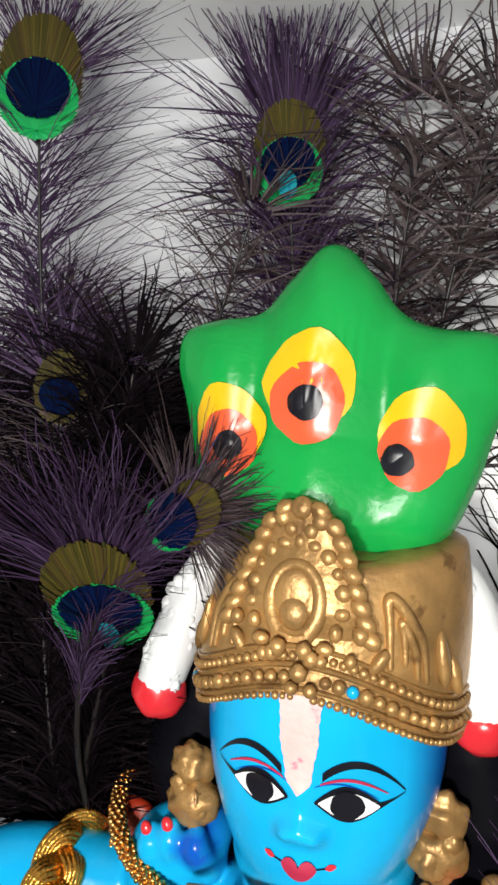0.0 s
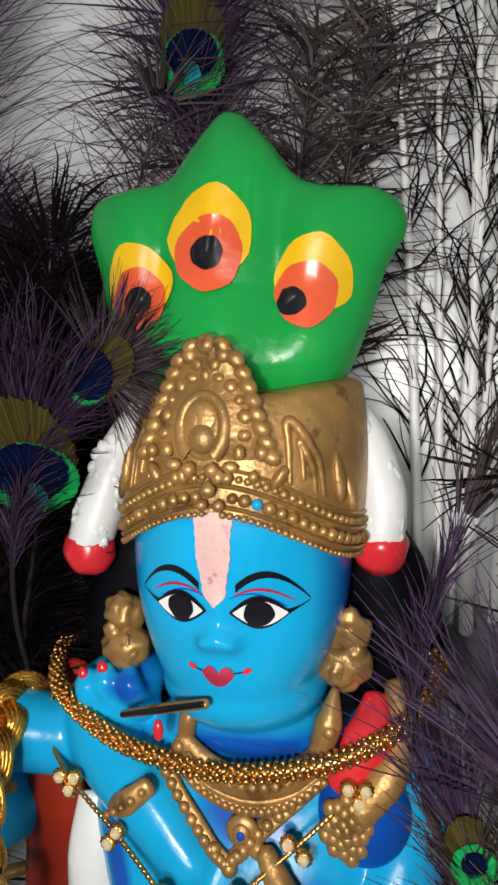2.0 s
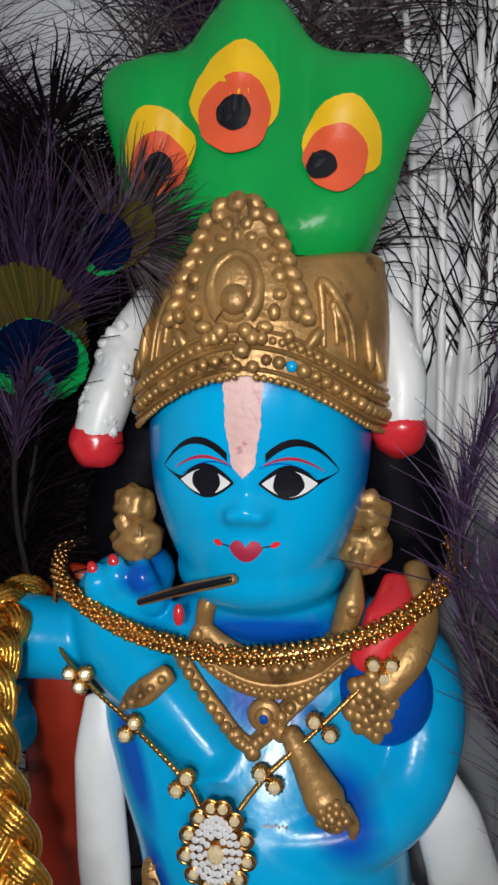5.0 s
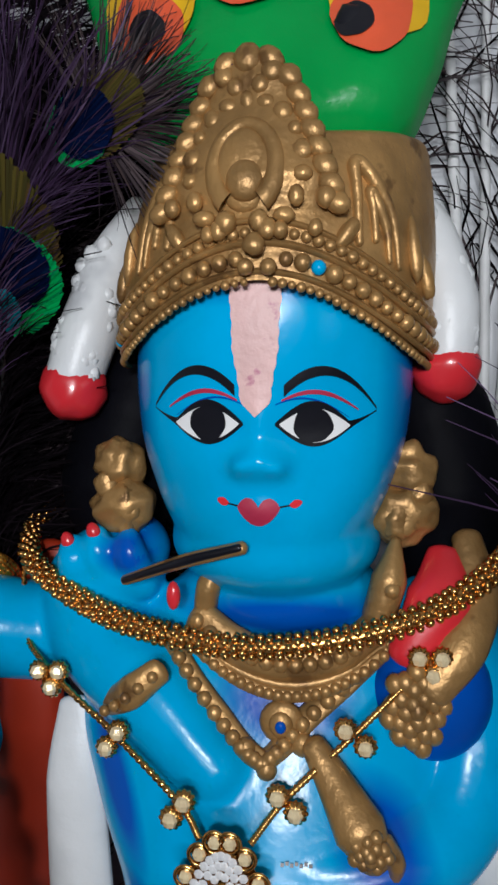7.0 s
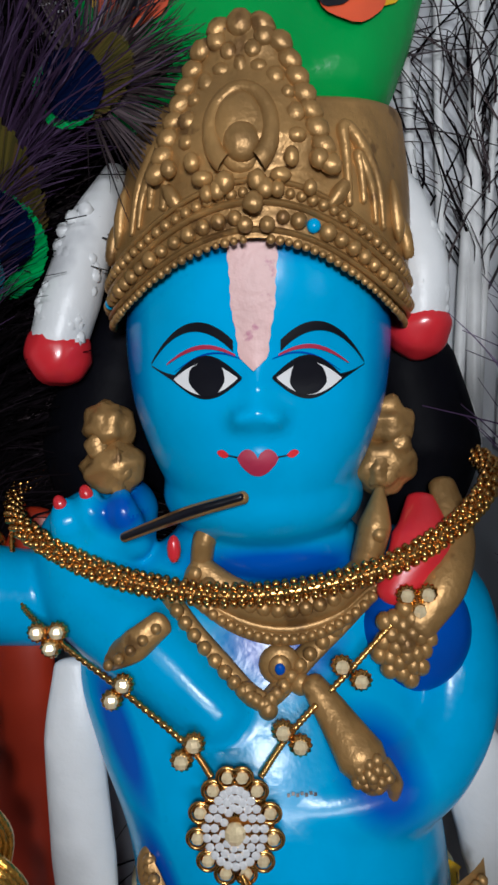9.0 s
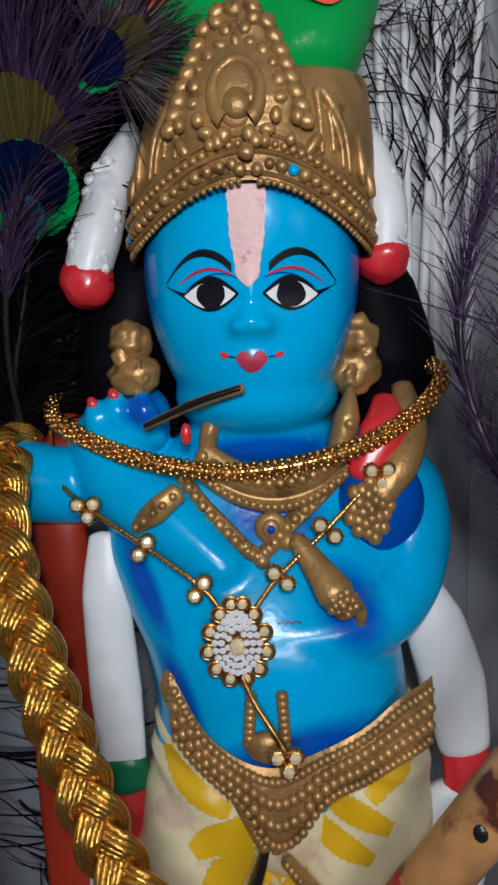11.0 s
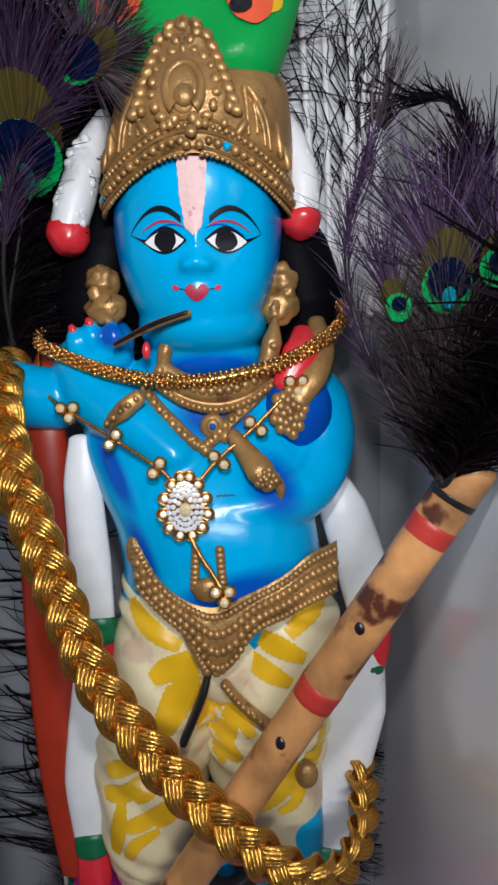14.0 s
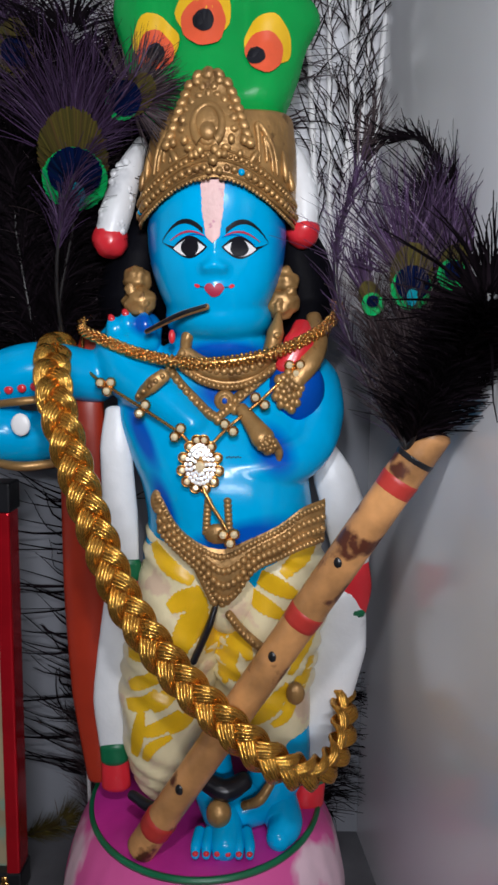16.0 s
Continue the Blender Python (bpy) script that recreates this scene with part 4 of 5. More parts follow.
st.tube([(-0.040, 0.020, 0.1345), (-0.026, 0.012, 0.1325), (-0.008, 0.016, 0.1345)], (0.0026, 0.0032, 0.0024), BK, 10)
st.tube([(0.002, 0.014, 0.146), (0.012, 0.012, 0.143), (0.022, 0.016, 0.146)], (0.005, 0.006, 0.005), BK, 12)

# Long sash ends at both sides, painted white, red, green and vermilion.
def sash(pts, radii, mat, flat=0.45):
    st.tube(pts, radii, mat, 18, flat, (1, 0, 0), 30)


sash([(-0.0640, 0.052, 0.385), (-0.0690, 0.046, 0.350), (-0.0690, 0.046, 0.300), (-0.0690, 0.046, 0.240), (-0.0670, 0.046, 0.180), (-0.0630, 0.046, 0.128)], (0.007, 0.011, 0.0135, 0.0130, 0.0115, 0.0075), VM)
sash([(-0.0500, 0.036, 0.345), (-0.0490, 0.033, 0.325), (-0.0470, 0.033, 0.290), (-0.0455, 0.034, 0.2610)], (0.005, 0.0085, 0.0095, 0.0085), WH)
sash([(-0.0455, 0.0335, 0.2610), (-0.0450, 0.0335, 0.2540)], (0.0094, 0.0094), DG, 0.5)
sash([(-0.0450, 0.034, 0.2540), (-0.0450, 0.034, 0.2440), (-0.0455, 0.036, 0.2320)], (0.0086, 0.0086, 0.0070), RD)
sash([(-0.0510, 0.040, 0.2440), (-0.0530, 0.038, 0.210), (-0.0550, 0.038, 0.180), (-0.0530, 0.038, 0.1500)], (0.0060, 0.0085, 0.0095, 0.0080), WH)
sash([(-0.0530, 0.037, 0.1520), (-0.0525, 0.037, 0.1450)], (0.0080, 0.0080), DG, 0.5)
sash([(-0.0525, 0.038, 0.1450), (-0.0520, 0.038, 0.1280)], (0.0078, 0.0085), RD)
sash([(0.0600, 0.050, 0.330), (0.0700, 0.048, 0.308), (0.0770, 0.046, 0.285), (0.0815, 0.045, 0.2610)], (0.006, 0.0115, 0.0125, 0.0100), WH, 0.5)
sash([(0.0770, 0.0445, 0.2670), (0.0775, 0.0445, 0.2620)], (0.0060, 0.0060), DG, 0.5)
sash([(0.0815, 0.045, 0.2610), (0.0835, 0.045, 0.245), (0.0815, 0.045, 0.2300)], (0.0090, 0.0095, 0.0085), RD)
sash([(0.0815, 0.044, 0.2310), (0.0815, 0.044, 0.2225)], (0.0082, 0.0062), DG, 0.5)
sash([(0.0790, 0.046, 0.2400), (0.0760, 0.045, 0.210), (0.0690, 0.044, 0.175), (0.0610, 0.042, 0.1380)], (0.0110, 0.0150, 0.0130, 0.0095), WH, 0.5)
sash([(0.0605, 0.041, 0.1390), (0.0595, 0.041, 0.1325)], (0.0100, 0.0100), DG, 0.5)
sash([(0.0595, 0.042, 0.1325), (0.0575, 0.042, 0.1170)], (0.0100, 0.0110), RD, 0.5)

# Lotus base: magenta top, dark green rim, petalled pink flare.
BX, BY = -0.001, 0.052
st.surf(72, 6, lambda u, v: (BX + 0.066 * v * math.cos(2 * math.pi * u), BY + 0.068 * v * math.sin(2 * math.pi * u), 0.1150), MG, True)
st.surf(72, 8, lambda u, v: (BX + (0.0668 + 0.0016 * math.cos(2 * math.pi * v)) * math.cos(2 * math.pi * u), BY + (0.0688 + 0.0016 * math.cos(2 * math.pi * v)) * math.sin(2 * math.pi * u), 0.1140 + 0.0020 * math.sin(2 * math.pi * v)), DG, True)
base_r = table((0.050, 0.060, 0.080, 0.100, 0.112), (1.22, 1.24, 1.20, 1.10, 1.0))
st.surf(144, 16, lambda u, v: (lambda z, r: (BX + 0.067 * r * math.cos(2 * math.pi * u), BY + 0.069 * r * math.sin(2 * math.pi * u), z))(0.050 + 0.063 * v, base_r(0.050 + 0.063 * v) + 0.018 * abs(math.sin(34 * math.pi * u)) ** 0.6 * (1 - v) ** 0.5), LO, True)

statue = new("statue", st.mesh("statue", STATUE))
tagged(statue, "glossy blue painted plaster flute player with green plume and gold crown", "statue")


# ---------------------------------------------------------------- peacock feathers
def feather(name, label, shaft, up, normal, size, seed, vane, count, length, spread=(28, 62), start=0.1, droop=0.2, thick=0.0012, fan=90, fan_length=0.05, eye=True, quill=DARKQUILL, fan_mat=None, width=0.00055, group="peacock feathers", ring=True, teal=False, heart=0.73, fan_angle=48.0, wild=1.0):
    """shaft: points from the root to the centre of the eye; up and normal: the eye's own axes; size: its radius."""
    rng = random.Random(seed)
    top = thing(name, label, "feather", group, shaft[0])
    off = Vector(shaft[0])
    pts = [p - off for p in spline(shaft, 40)]
    b = Build()
    b.tube([tuple(p) for p in pts[::5]], (thick, thick * 0.8, thick * 0.4), 0, 8)
    part("shaft", b, quill, top)
    up, normal = Vector(up).normalized(), Vector(normal).normalized()
    normal = (normal - up * normal.dot(up)).normalized()
    across = up.cross(normal)
    v = Build()
    for i in range(count):
        s = start + (0.98 - start) * rng.random()
        k = int(s * 39)
        p, tangent = pts[k].lerp(pts[k + 1], s * 39 - k), (pts[k + 1] - pts[k]).normalized()
        side = tangent.cross(normal).normalized() * (1 if i % 2 else -1)
        a = radians(rng.uniform(*spread))
        d = tangent * math.cos(a) + side * math.sin(a) - normal * rng.uniform(-0.30, 0.30)
        l = length * rng.uniform(0.55, 1.1)
        bend = side * rng.uniform(-0.15, 0.45) + Vector((rng.uniform(-0.2, 0.2) * wild, rng.uniform(-0.15, 0.15), -droop * rng.uniform(0.2, 1.6)))
        wav = rng.uniform(-0.05, 0.05) * wild
        v.ribbon([p + d * l * t + bend * l * t * t + side * l * wav * math.sin(5 * t) for t in (0, 0.2, 0.4, 0.6, 0.8, 1)], width * rng.uniform(0.6, 1.3), normal + Vector((rng.uniform(-0.7, 0.7), 0, rng.uniform(-0.7, 0.7))))
    part("vane", v, vane, top, "", "stuff")
    c = pts[-1]
    if fan:
        f = Build()
        for i in range(fan):
            a = radians(rng.gauss(0, fan_angle))
            d = up * math.cos(a) + across * math.sin(a)
            p = c + up * size * 0.35 + d * size * rng.uniform(0.9, 1.35) - normal * 0.0012
            l = fan_length * rng.uniform(0.5, 1.15)
            bend = across * math.sin(a) * rng.uniform(-0.3, 0.5) + across * rng.uniform(-0.18, 0.18) - normal * rng.uniform(-0.25, 0.25) - Vector((0, 0, droop * rng.uniform(0, 1)))
            f.ribbon([p + d * l * t + bend * l * t * t + across * l * 0.035 * math.sin(6 * t + i) * t for t in (0, 0.2, 0.4, 0.6, 0.8, 1)], width * 1.15 * rng.uniform(0.6, 1.3), normal + across * rng.uniform(-0.6, 0.6))
        part("fan", f, fan_mat or PURPLE, top, "", "stuff")
    if eye:
        def disc(pname, cu, rx, rz, lift, mat, n, ragged, label=""):
            """Barbs side by side that fill an oval, all sprung from its lower end."""
            e = Build()
            root = c + up * (cu - rz * 0.75) * size + normal * lift
            for i in range(n):
                a = math.pi * (-0.5 + 2 * (i + 0.5) / n)
                rr = 1 + rng.uniform(-ragged, ragged * 0.6)
                q = c + up * (cu + rz * math.sin(a) * rr) * size + across * rx * math.cos(a) * rr * size + normal * lift
                g = normal * rng.uniform(0.0, 0.0004)
                w = across * (0.72 * math.pi * rx * size / n)
                w2 = (across * math.sin(a) - up * math.cos(a)) * (1.1 * math.pi * max(rx, rz) * size / n)
                base = len(e.v)
                m = root.lerp(q, 0.5) + g + normal * size * 0.04
                g = g + normal * (0.00035 if i % 2 else 0.0)
                e.v += [tuple(root - w * 0.2), tuple(root + w * 0.2), tuple(m + w2 * 0.6), tuple(m - w2 * 0.6), tuple(q + w2 + g), tuple(q - w2 + g)]
                e.f += [(base, base + 1, base + 2, base + 3), (base + 3, base + 2, base + 4, base + 5)]
                e.m += [0, 0]
            # backing web of barbules
            base = len(e.v)
            e.v.append(tuple(c + up * cu * size + normal * (lift - 0.0002)))
            for i in range(32):
                a = 2 * math.pi * i / 32
                e.v.append(tuple(c + up * (cu + rz * 0.95 * math.sin(a)) * size + across * rx * 0.95 * math.cos(a) * size + normal * (lift - 0.0002)))
            for i in range(32):
                e.f.append((base, base + 1 + i, base + 1 + (i + 1) % 32))
                e.m.append(0)
            return part(pname, e, mat, top, label, "stuff")

        disc("eye_halo", 0.62, 1.06, 1.50, 0.0006, BRONZE, 190, 0.05, "bronze green halo of barbs")
        if ring:
            disc("eye_ring", 0.0, 1.0, 1.0, 0.0016, EGREEN, 120, 0.025, "bright metallic green ring")
        disc("eye_heart", 0.24, heart + 0.05, heart * 1.02, 0.0026, EBLUE, 70, 0.03, "deep blue heart")
        if teal:
            disc("eye_notch", -0.42, 0.26, 0.40, 0.0034, TEAL, 20, 0.05, "teal notch")
    return top


TIE = (-0.080, 0.048, 0.362)
CAMWARD = (0.15, -1, 0.0)
feather("peacock_feather", "peacock feather with bright blue and green eye beside the crown", [TIE, (-0.080, 0.042, 0.400), (-0.070, 0.034, 0.440), (-0.0665, 0.026, 0.4617)], (0.10, -0.60, 0.80), (0.30, -0.80, -0.60), 0.0160, 11, DARK, 520, 0.026, (4, 20), 0.0, 0.20, fan=300, fan_length=0.048, teal=True, heart=0.78, fan_angle=22)
feather("peacock_feather", "peacock feather with dark eye and bronze fan before the plume", [(-0.078, 0.050, 0.365), (-0.079, 0.034, 0.415), (-0.066, 0.022, 0.462), (-0.0400, 0.0165, 0.4945)], (0.85, -0.15, 0.50), (0.1, -1, 0.1), 0.0086, 12, PURPLE, 560, 0.026, (3, 16), 0.42, 0.10, fan=260, fan_length=0.022, heart=0.92, fan_mat=BROWN, fan_angle=55)
feather("peacock_feather", "peacock feather with green eye under the niche top", [(-0.092, 0.060, 0.360), (-0.108, 0.062, 0.460), (-0.118, 0.058, 0.570), (-0.1185, 0.052, 0.641)], (0.05, 0, 1), (0.4, -1, -0.2), 0.0150, 13, PURPLE, 420, 0.060, (25, 65), 0.3, 0.12, fan=150, fan_length=0.035, fan_angle=28)
feather("peacock_feather", "dull peacock feather with a ragged small eye", [(-0.086, 0.058, 0.362), (-0.098, 0.060, 0.44), (-0.104, 0.052, 0.529)], (0.2, 0, 1), (0.5, -1, 0.3), 0.0095, 14, BROWN, 520, 0.045, (30, 75), 0.15, 0.35, fan=90, fan_length=0.04, ring=False)
feather("peacock_feather", "peacock feather with blue and green eye behind the plume", [(-0.012, 0.094, 0.380), (-0.020, 0.098, 0.480), (-0.026, 0.092, 0.570), (-0.0290, 0.084, 0.6200)], (-0.05, 0, 1), CAMWARD, 0.0132, 15, PURPLE, 340, 0.058, (15, 45), 0.35, 0.10, fan=260, fan_length=0.060, teal=True, fan_angle=24, width=0.0007)
# loose herls without a visible eye
# dense DARK rows are added filler that darkens the space left of the head
for i, (x0, x1, x2, z2, y, mat, n, w) in enumerate((
    (-0.084, -0.062, -0.040, 0.600, 0.080, BROWN, 330, 0.0007), (-0.100, -0.125, -0.140, 0.600, 0.080, PURPLE, 300, 0.0007),
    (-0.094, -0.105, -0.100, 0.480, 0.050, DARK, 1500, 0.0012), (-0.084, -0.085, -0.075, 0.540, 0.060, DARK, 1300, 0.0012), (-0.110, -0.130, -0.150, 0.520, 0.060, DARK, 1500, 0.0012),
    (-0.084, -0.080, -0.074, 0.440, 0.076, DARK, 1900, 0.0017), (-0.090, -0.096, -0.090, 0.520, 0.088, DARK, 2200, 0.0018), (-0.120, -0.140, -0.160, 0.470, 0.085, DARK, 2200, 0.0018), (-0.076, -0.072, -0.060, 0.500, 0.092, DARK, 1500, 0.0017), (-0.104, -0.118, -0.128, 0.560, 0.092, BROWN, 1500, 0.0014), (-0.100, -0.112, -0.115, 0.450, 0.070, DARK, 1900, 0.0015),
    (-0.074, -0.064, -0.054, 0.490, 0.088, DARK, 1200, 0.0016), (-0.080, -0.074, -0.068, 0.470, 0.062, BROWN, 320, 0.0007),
    (0.006, 0.012, 0.020, 0.640, 0.094, BROWN, 250, 0.0012), (0.020, 0.030, 0.046, 0.640, 0.096, BROWN, 230, 0.0012), (-0.020, -0.026, -0.034, 0.640, 0.098, PURPLE, 260, 0.0014),
)):
    low = 0.362 if x0 < -0.05 else 0.40
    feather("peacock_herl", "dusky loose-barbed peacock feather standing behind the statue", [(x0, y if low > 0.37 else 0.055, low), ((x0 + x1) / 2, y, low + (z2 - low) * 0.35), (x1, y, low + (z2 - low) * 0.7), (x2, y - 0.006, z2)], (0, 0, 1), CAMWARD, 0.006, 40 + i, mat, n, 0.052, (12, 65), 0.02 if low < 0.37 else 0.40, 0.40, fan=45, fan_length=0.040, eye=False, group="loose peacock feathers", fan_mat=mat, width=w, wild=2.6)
# pale quills against the back wall, with sparse barbs
for i, (x0, z0, x1, z1, th) in enumerate(((0.064, 0.402, 0.047, 0.660, 0.0024), (0.071, 0.404, 0.064, 0.665, 0.0020), (0.075, 0.401, 0.091, 0.665, 0.0022), (0.083, 0.406, 0.097, 0.640, 0.0016), (0.082, 0.398, 0.080, 0.660, 0.0030), (0.092, 0.403, 0.106, 0.660, 0.0024))):
    feather("bare_quill", "stripped pale peacock quill with sparse dark barbs", [(x0, 0.096, z0), (x0 * 0.6 + x1 * 0.4, 0.099, z0 * 0.5 + z1 * 0.5), (x1, 0.098, z1)], (0, 0, 1), CAMWARD, 0.006, 70 + i, BROWN if i % 2 else DARK, 52 if i != 1 else 34, 0.080, (5, 24), 0.20, 0.35, th, fan=0, eye=False, quill=QUILL, group="bare quills", width=0.0009, wild=1.6)
feather("bare_quill", "pale quill with long thin black barbs beside the sash", [(-0.083, 0.100, 0.080), (-0.086, 0.101, 0.18), (-0.0905, 0.100, 0.30)], (0, 0, 1), CAMWARD, 0.006, 90, DARK, 150, 0.046, (50, 105), 0.05, -0.30, 0.0013, fan=0, eye=False, quill=QUILL, group="bare quills", width=0.0017, wild=2.5)
feather("bare_quill", "pale quill with soft grey vane at the foot", [(-0.080, 0.090, 0.070), (-0.082, 0.092, 0.12), (-0.084, 0.094, 0.18)], (0, 0, 1), CAMWARD, 0.006, 91, BROWN, 420, 0.020, (20, 45), 0.05, 0.0, 0.0014, fan=0, eye=False, quill=QUILL, group="bare quills", width=0.0005)

feather("bare_quill", "drooping black-barbed feather behind the lotus base", [(0.066, 0.088, 0.070), (0.074, 0.090, 0.110), (0.080, 0.092, 0.165)], (0, 0, 1), CAMWARD, 0.006, 92, DARK, 420, 0.030, (20, 80), 0.05, 0.5, 0.0012, fan=40, fan_length=0.03, eye=False, group="bare quills", fan_mat=DARK, width=0.0010, wild=2.6)
feather("bare_quill", "short olive feather lying behind the lotus base", [(-0.1248, 0.090, 0.0560), (-0.1034, 0.088, 0.0640)], (0.8, 0, 0.5), CAMWARD, 0.006, 93, BRONZE, 260, 0.016, (5, 25), 0.0, 0.0, 0.0010, fan=90, fan_length=0.016, eye=False, group="bare quills", fan_mat=BRONZE, fan_angle=30)

# ---------------------------------------------------------------- bamboo flute with a feather tuft
F0, F1 = Vector((-0.0325, 0.0005, 0.1170)), Vector((0.1030, -0.034, 0.3435))
FD = (F1 - F0).normalized()
flute = thing("bamboo_flute", "scorched bamboo flute with red bands leaning on the side wall", "flute", "", tuple(F0))


def stem(s0, s1, r0, r1, n=28, steps=24, wobble=0.0):
    b, length = Build(), (F1 - F0).length
    side = FD.cross(Vector((0, 1, 0))).normalized()
    other = FD.cross(side)

    def fn(u, v):
        j = v * 1.04 - 0.02
        e = 1.0 if 0 <= j <= 1 else 0.82
        j = min(max(j, 0), 1)
        s = s0 + (s1 - s0) * j
        node = wobble * (math.exp(-(((s - 0.62) / 0.008) ** 2)) + math.exp(-(((s - 0.30) / 0.008) ** 2)))
        r = (r0 + (r1 - r0) * j + node) * e
        return FD * length * s + (side * math.cos(2 * math.pi * u) + other * math.sin(2 * math.pi * u)) * r

    b.surf(n, steps, fn, 0, True)
    return b


part("body", stem(0, 1, 0.0080, 0.0086, 32, 80, 0.0003), BAMBOO, flute)
for s in (0.075, 0.600, 0.885):
    part("band", stem(s - 0.022, s + 0.022, 0.0084, 0.0089, 32, 6), REDTAPE, flute, "red painted band")
part("wrap", stem(0.934, 0.946, 0.0087, 0.0089, 32, 8), BLACKPL, flute, "black binding thread")
for s in (0.17, 0.335, 0.50, 0.71):
    b, q = Build(), FD * (F1 - F0).length * s + Vector((-0.0005, -0.0072, 0.0045)) * 1.0
    b.blob(q, (0.0026, 0.0018, 0.0030), 0, 14, 8)
    part("finger_hole", b, BLACKPL, flute, "burnt finger hole")

TB = tuple(F0.lerp(F1, 0.95) + Vector((-0.006, -0.004, 0.002)))
tuft = "peacock feathers tied to the flute"
feather("tuft_feather", "black fluffy feather tied to a flute", [TB, (0.1002, -0.062, 0.3690), (0.1035, -0.088, 0.3877)], (0.3, -0.4, 1), CAMWARD, 0.006, 104, DARK, 2600, 0.027, (3, 32), 0.05, 0.20, fan=160, fan_length=0.03, eye=False, group=tuft, fan_mat=DARK, width=0.0012, fan_angle=46, wild=2.6)
feather("tuft_feather", "black fluffy feather tied to a flute", [TB, (0.096, -0.028, 0.372), (0.1050, -0.022, 0.410), (0.1080, -0.018, 0.432)], (0.1, 0, 1), CAMWARD, 0.006, 107, DARK, 1200, 0.034, (4, 30), 0.15, 0.0, fan=90, fan_length=0.03, eye=False, group=tuft, fan_mat=DARK, width=0.0010, fan_angle=30, wild=2.0)
feather("tuft_feather", "short peacock feather with blue and green eye tied to a flute", [TB, (0.0900, -0.038, 0.365), (0.0878, -0.040, 0.4019)], (0.05, 0, 1), CAMWARD, 0.0088, 101, BROWN, 620, 0.034, (2, 16), 0.0, 0.0, fan=260, fan_length=0.040, group=tuft, teal=True, heart=0.80, fan_mat=PURPLE, fan_angle=30)
feather("tuft_feather", "short peacock feather with small green eye tied to a flute", [TB, (0.0960, -0.038, 0.368), (0.1041, -0.040, 0.4078)], (0.35, 0, 1), CAMWARD, 0.0062, 102, DARK, 420, 0.030, (3, 18), 0.0, 0.0, fan=160, fan_length=0.034, group=tuft, heart=0.62, fan_angle=32)
feather("tuft_feather", "short dull peacock feather with green eye tied to a flute", [TB, (0.0820, -0.036, 0.362), (0.0721, -0.040, 0.3953)], (-0.25, 0, 1), CAMWARD, 0.0047, 106, BROWN, 420, 0.026, (3, 16), 0.0, 0.0, fan=80, fan_length=0.026, group=tuft, heart=0.50, fan_mat=PURPLE, fan_angle=13)
feather("tuft_feather", "long purple peacock feather curving from a flute", [TB, (0.0720, -0.020, 0.3700), (0.0620, -0.012, 0.4010), (0.0615, -0.012, 0.4280), (0.0690, -0.012, 0.4540)], (0.35, 0, 1), CAMWARD, 0.0062, 103, PURPLE, 340, 0.022, (0, 6), 0.0, -0.05, fan=70, fan_length=0.028, group=tuft, eye=False, fan_mat=BROWN, fan_angle=12)
feather("tuft_feather", "black curled feather arching above a flute", [TB, (0.094, -0.024, 0.382), (0.1080, -0.014, 0.4350), (0.1010, -0.012, 0.4665), (0.084, -0.012, 0.4715)], (-1, 0, 0.1), CAMWARD, 0.006, 105, DARK, 260, 0.016, (1, 6), 0.25, 0.0, fan=14, fan_length=0.014, eye=False, group=tuft, fan_mat=DARK, width=0.0009, fan_angle=20, wild=1.4)

# ---------------------------------------------------------------- plaited gold cord
braid_path = spline([(-0.0800, 0.062, 0.366), (-0.0800, 0.040, 0.3775), (-0.0775, 0.018, 0.3720), (-0.0705, -0.002, 0.3520), (-0.0600, -0.008, 0.3190), (-0.0500, -0.012, 0.2910), (-0.0365, -0.016, 0.2590), (-0.0185, -0.020, 0.2335), (0.0005, -0.023, 0.2130), (0.0205, -0.026, 0.1955), (0.0400, -0.022, 0.1785), (0.0600, -0.006, 0.1665), (0.0740, 0.016, 0.1700), (0.0780, 0.046, 0.1830), (0.070, 0.075, 0.190)], 360)
cord = thing("plaited_cord", "thick shiny gold plaited cord slung across the statue", "cord", "", tuple(braid_path[0]))
sides = along(braid_path, (0.35, -1, 0.1))
lengths = [0.0]
for p, q in zip(braid_path, braid_path[1:]):
    lengths.append(lengths[-1] + (q - p).length)
for k in range(3):
    for c in range(5):
        b = Build()
        pts = []
        for i, p in enumerate(braid_path):
            a = lengths[i] / 0.0400 * 2 * math.pi + 2 * math.pi * k / 3
            n, s = sides[i]
            lateral, depth = 0.0060 * math.sin(a), 0.0026 * math.sin(2 * a)
            slope = math.cos(a)
            fan = (c - 2) * 0.00150
            d = (braid_path[min(i + 1, 360)] - braid_path[max(i - 1, 0)]).normalized()
            pts.append(p - braid_path[0] + s * (lateral + fan * 0.72) + n * (depth + 0.0006 * (2 - abs(c - 2))) - d * fan * slope * 0.8)
        frames = along(pts, (0.3, -1, 0.2))
        b.surf(7, 360, lambda u, v: pts[round(v * 360)] + (frames[round(v * 360)][0] * math.cos(2 * math.pi * u) + frames[round(v * 360)][1] * math.sin(2 * math.pi * u)) * 0.00122, 0, True)
        part("ply", b, CORD, cord)

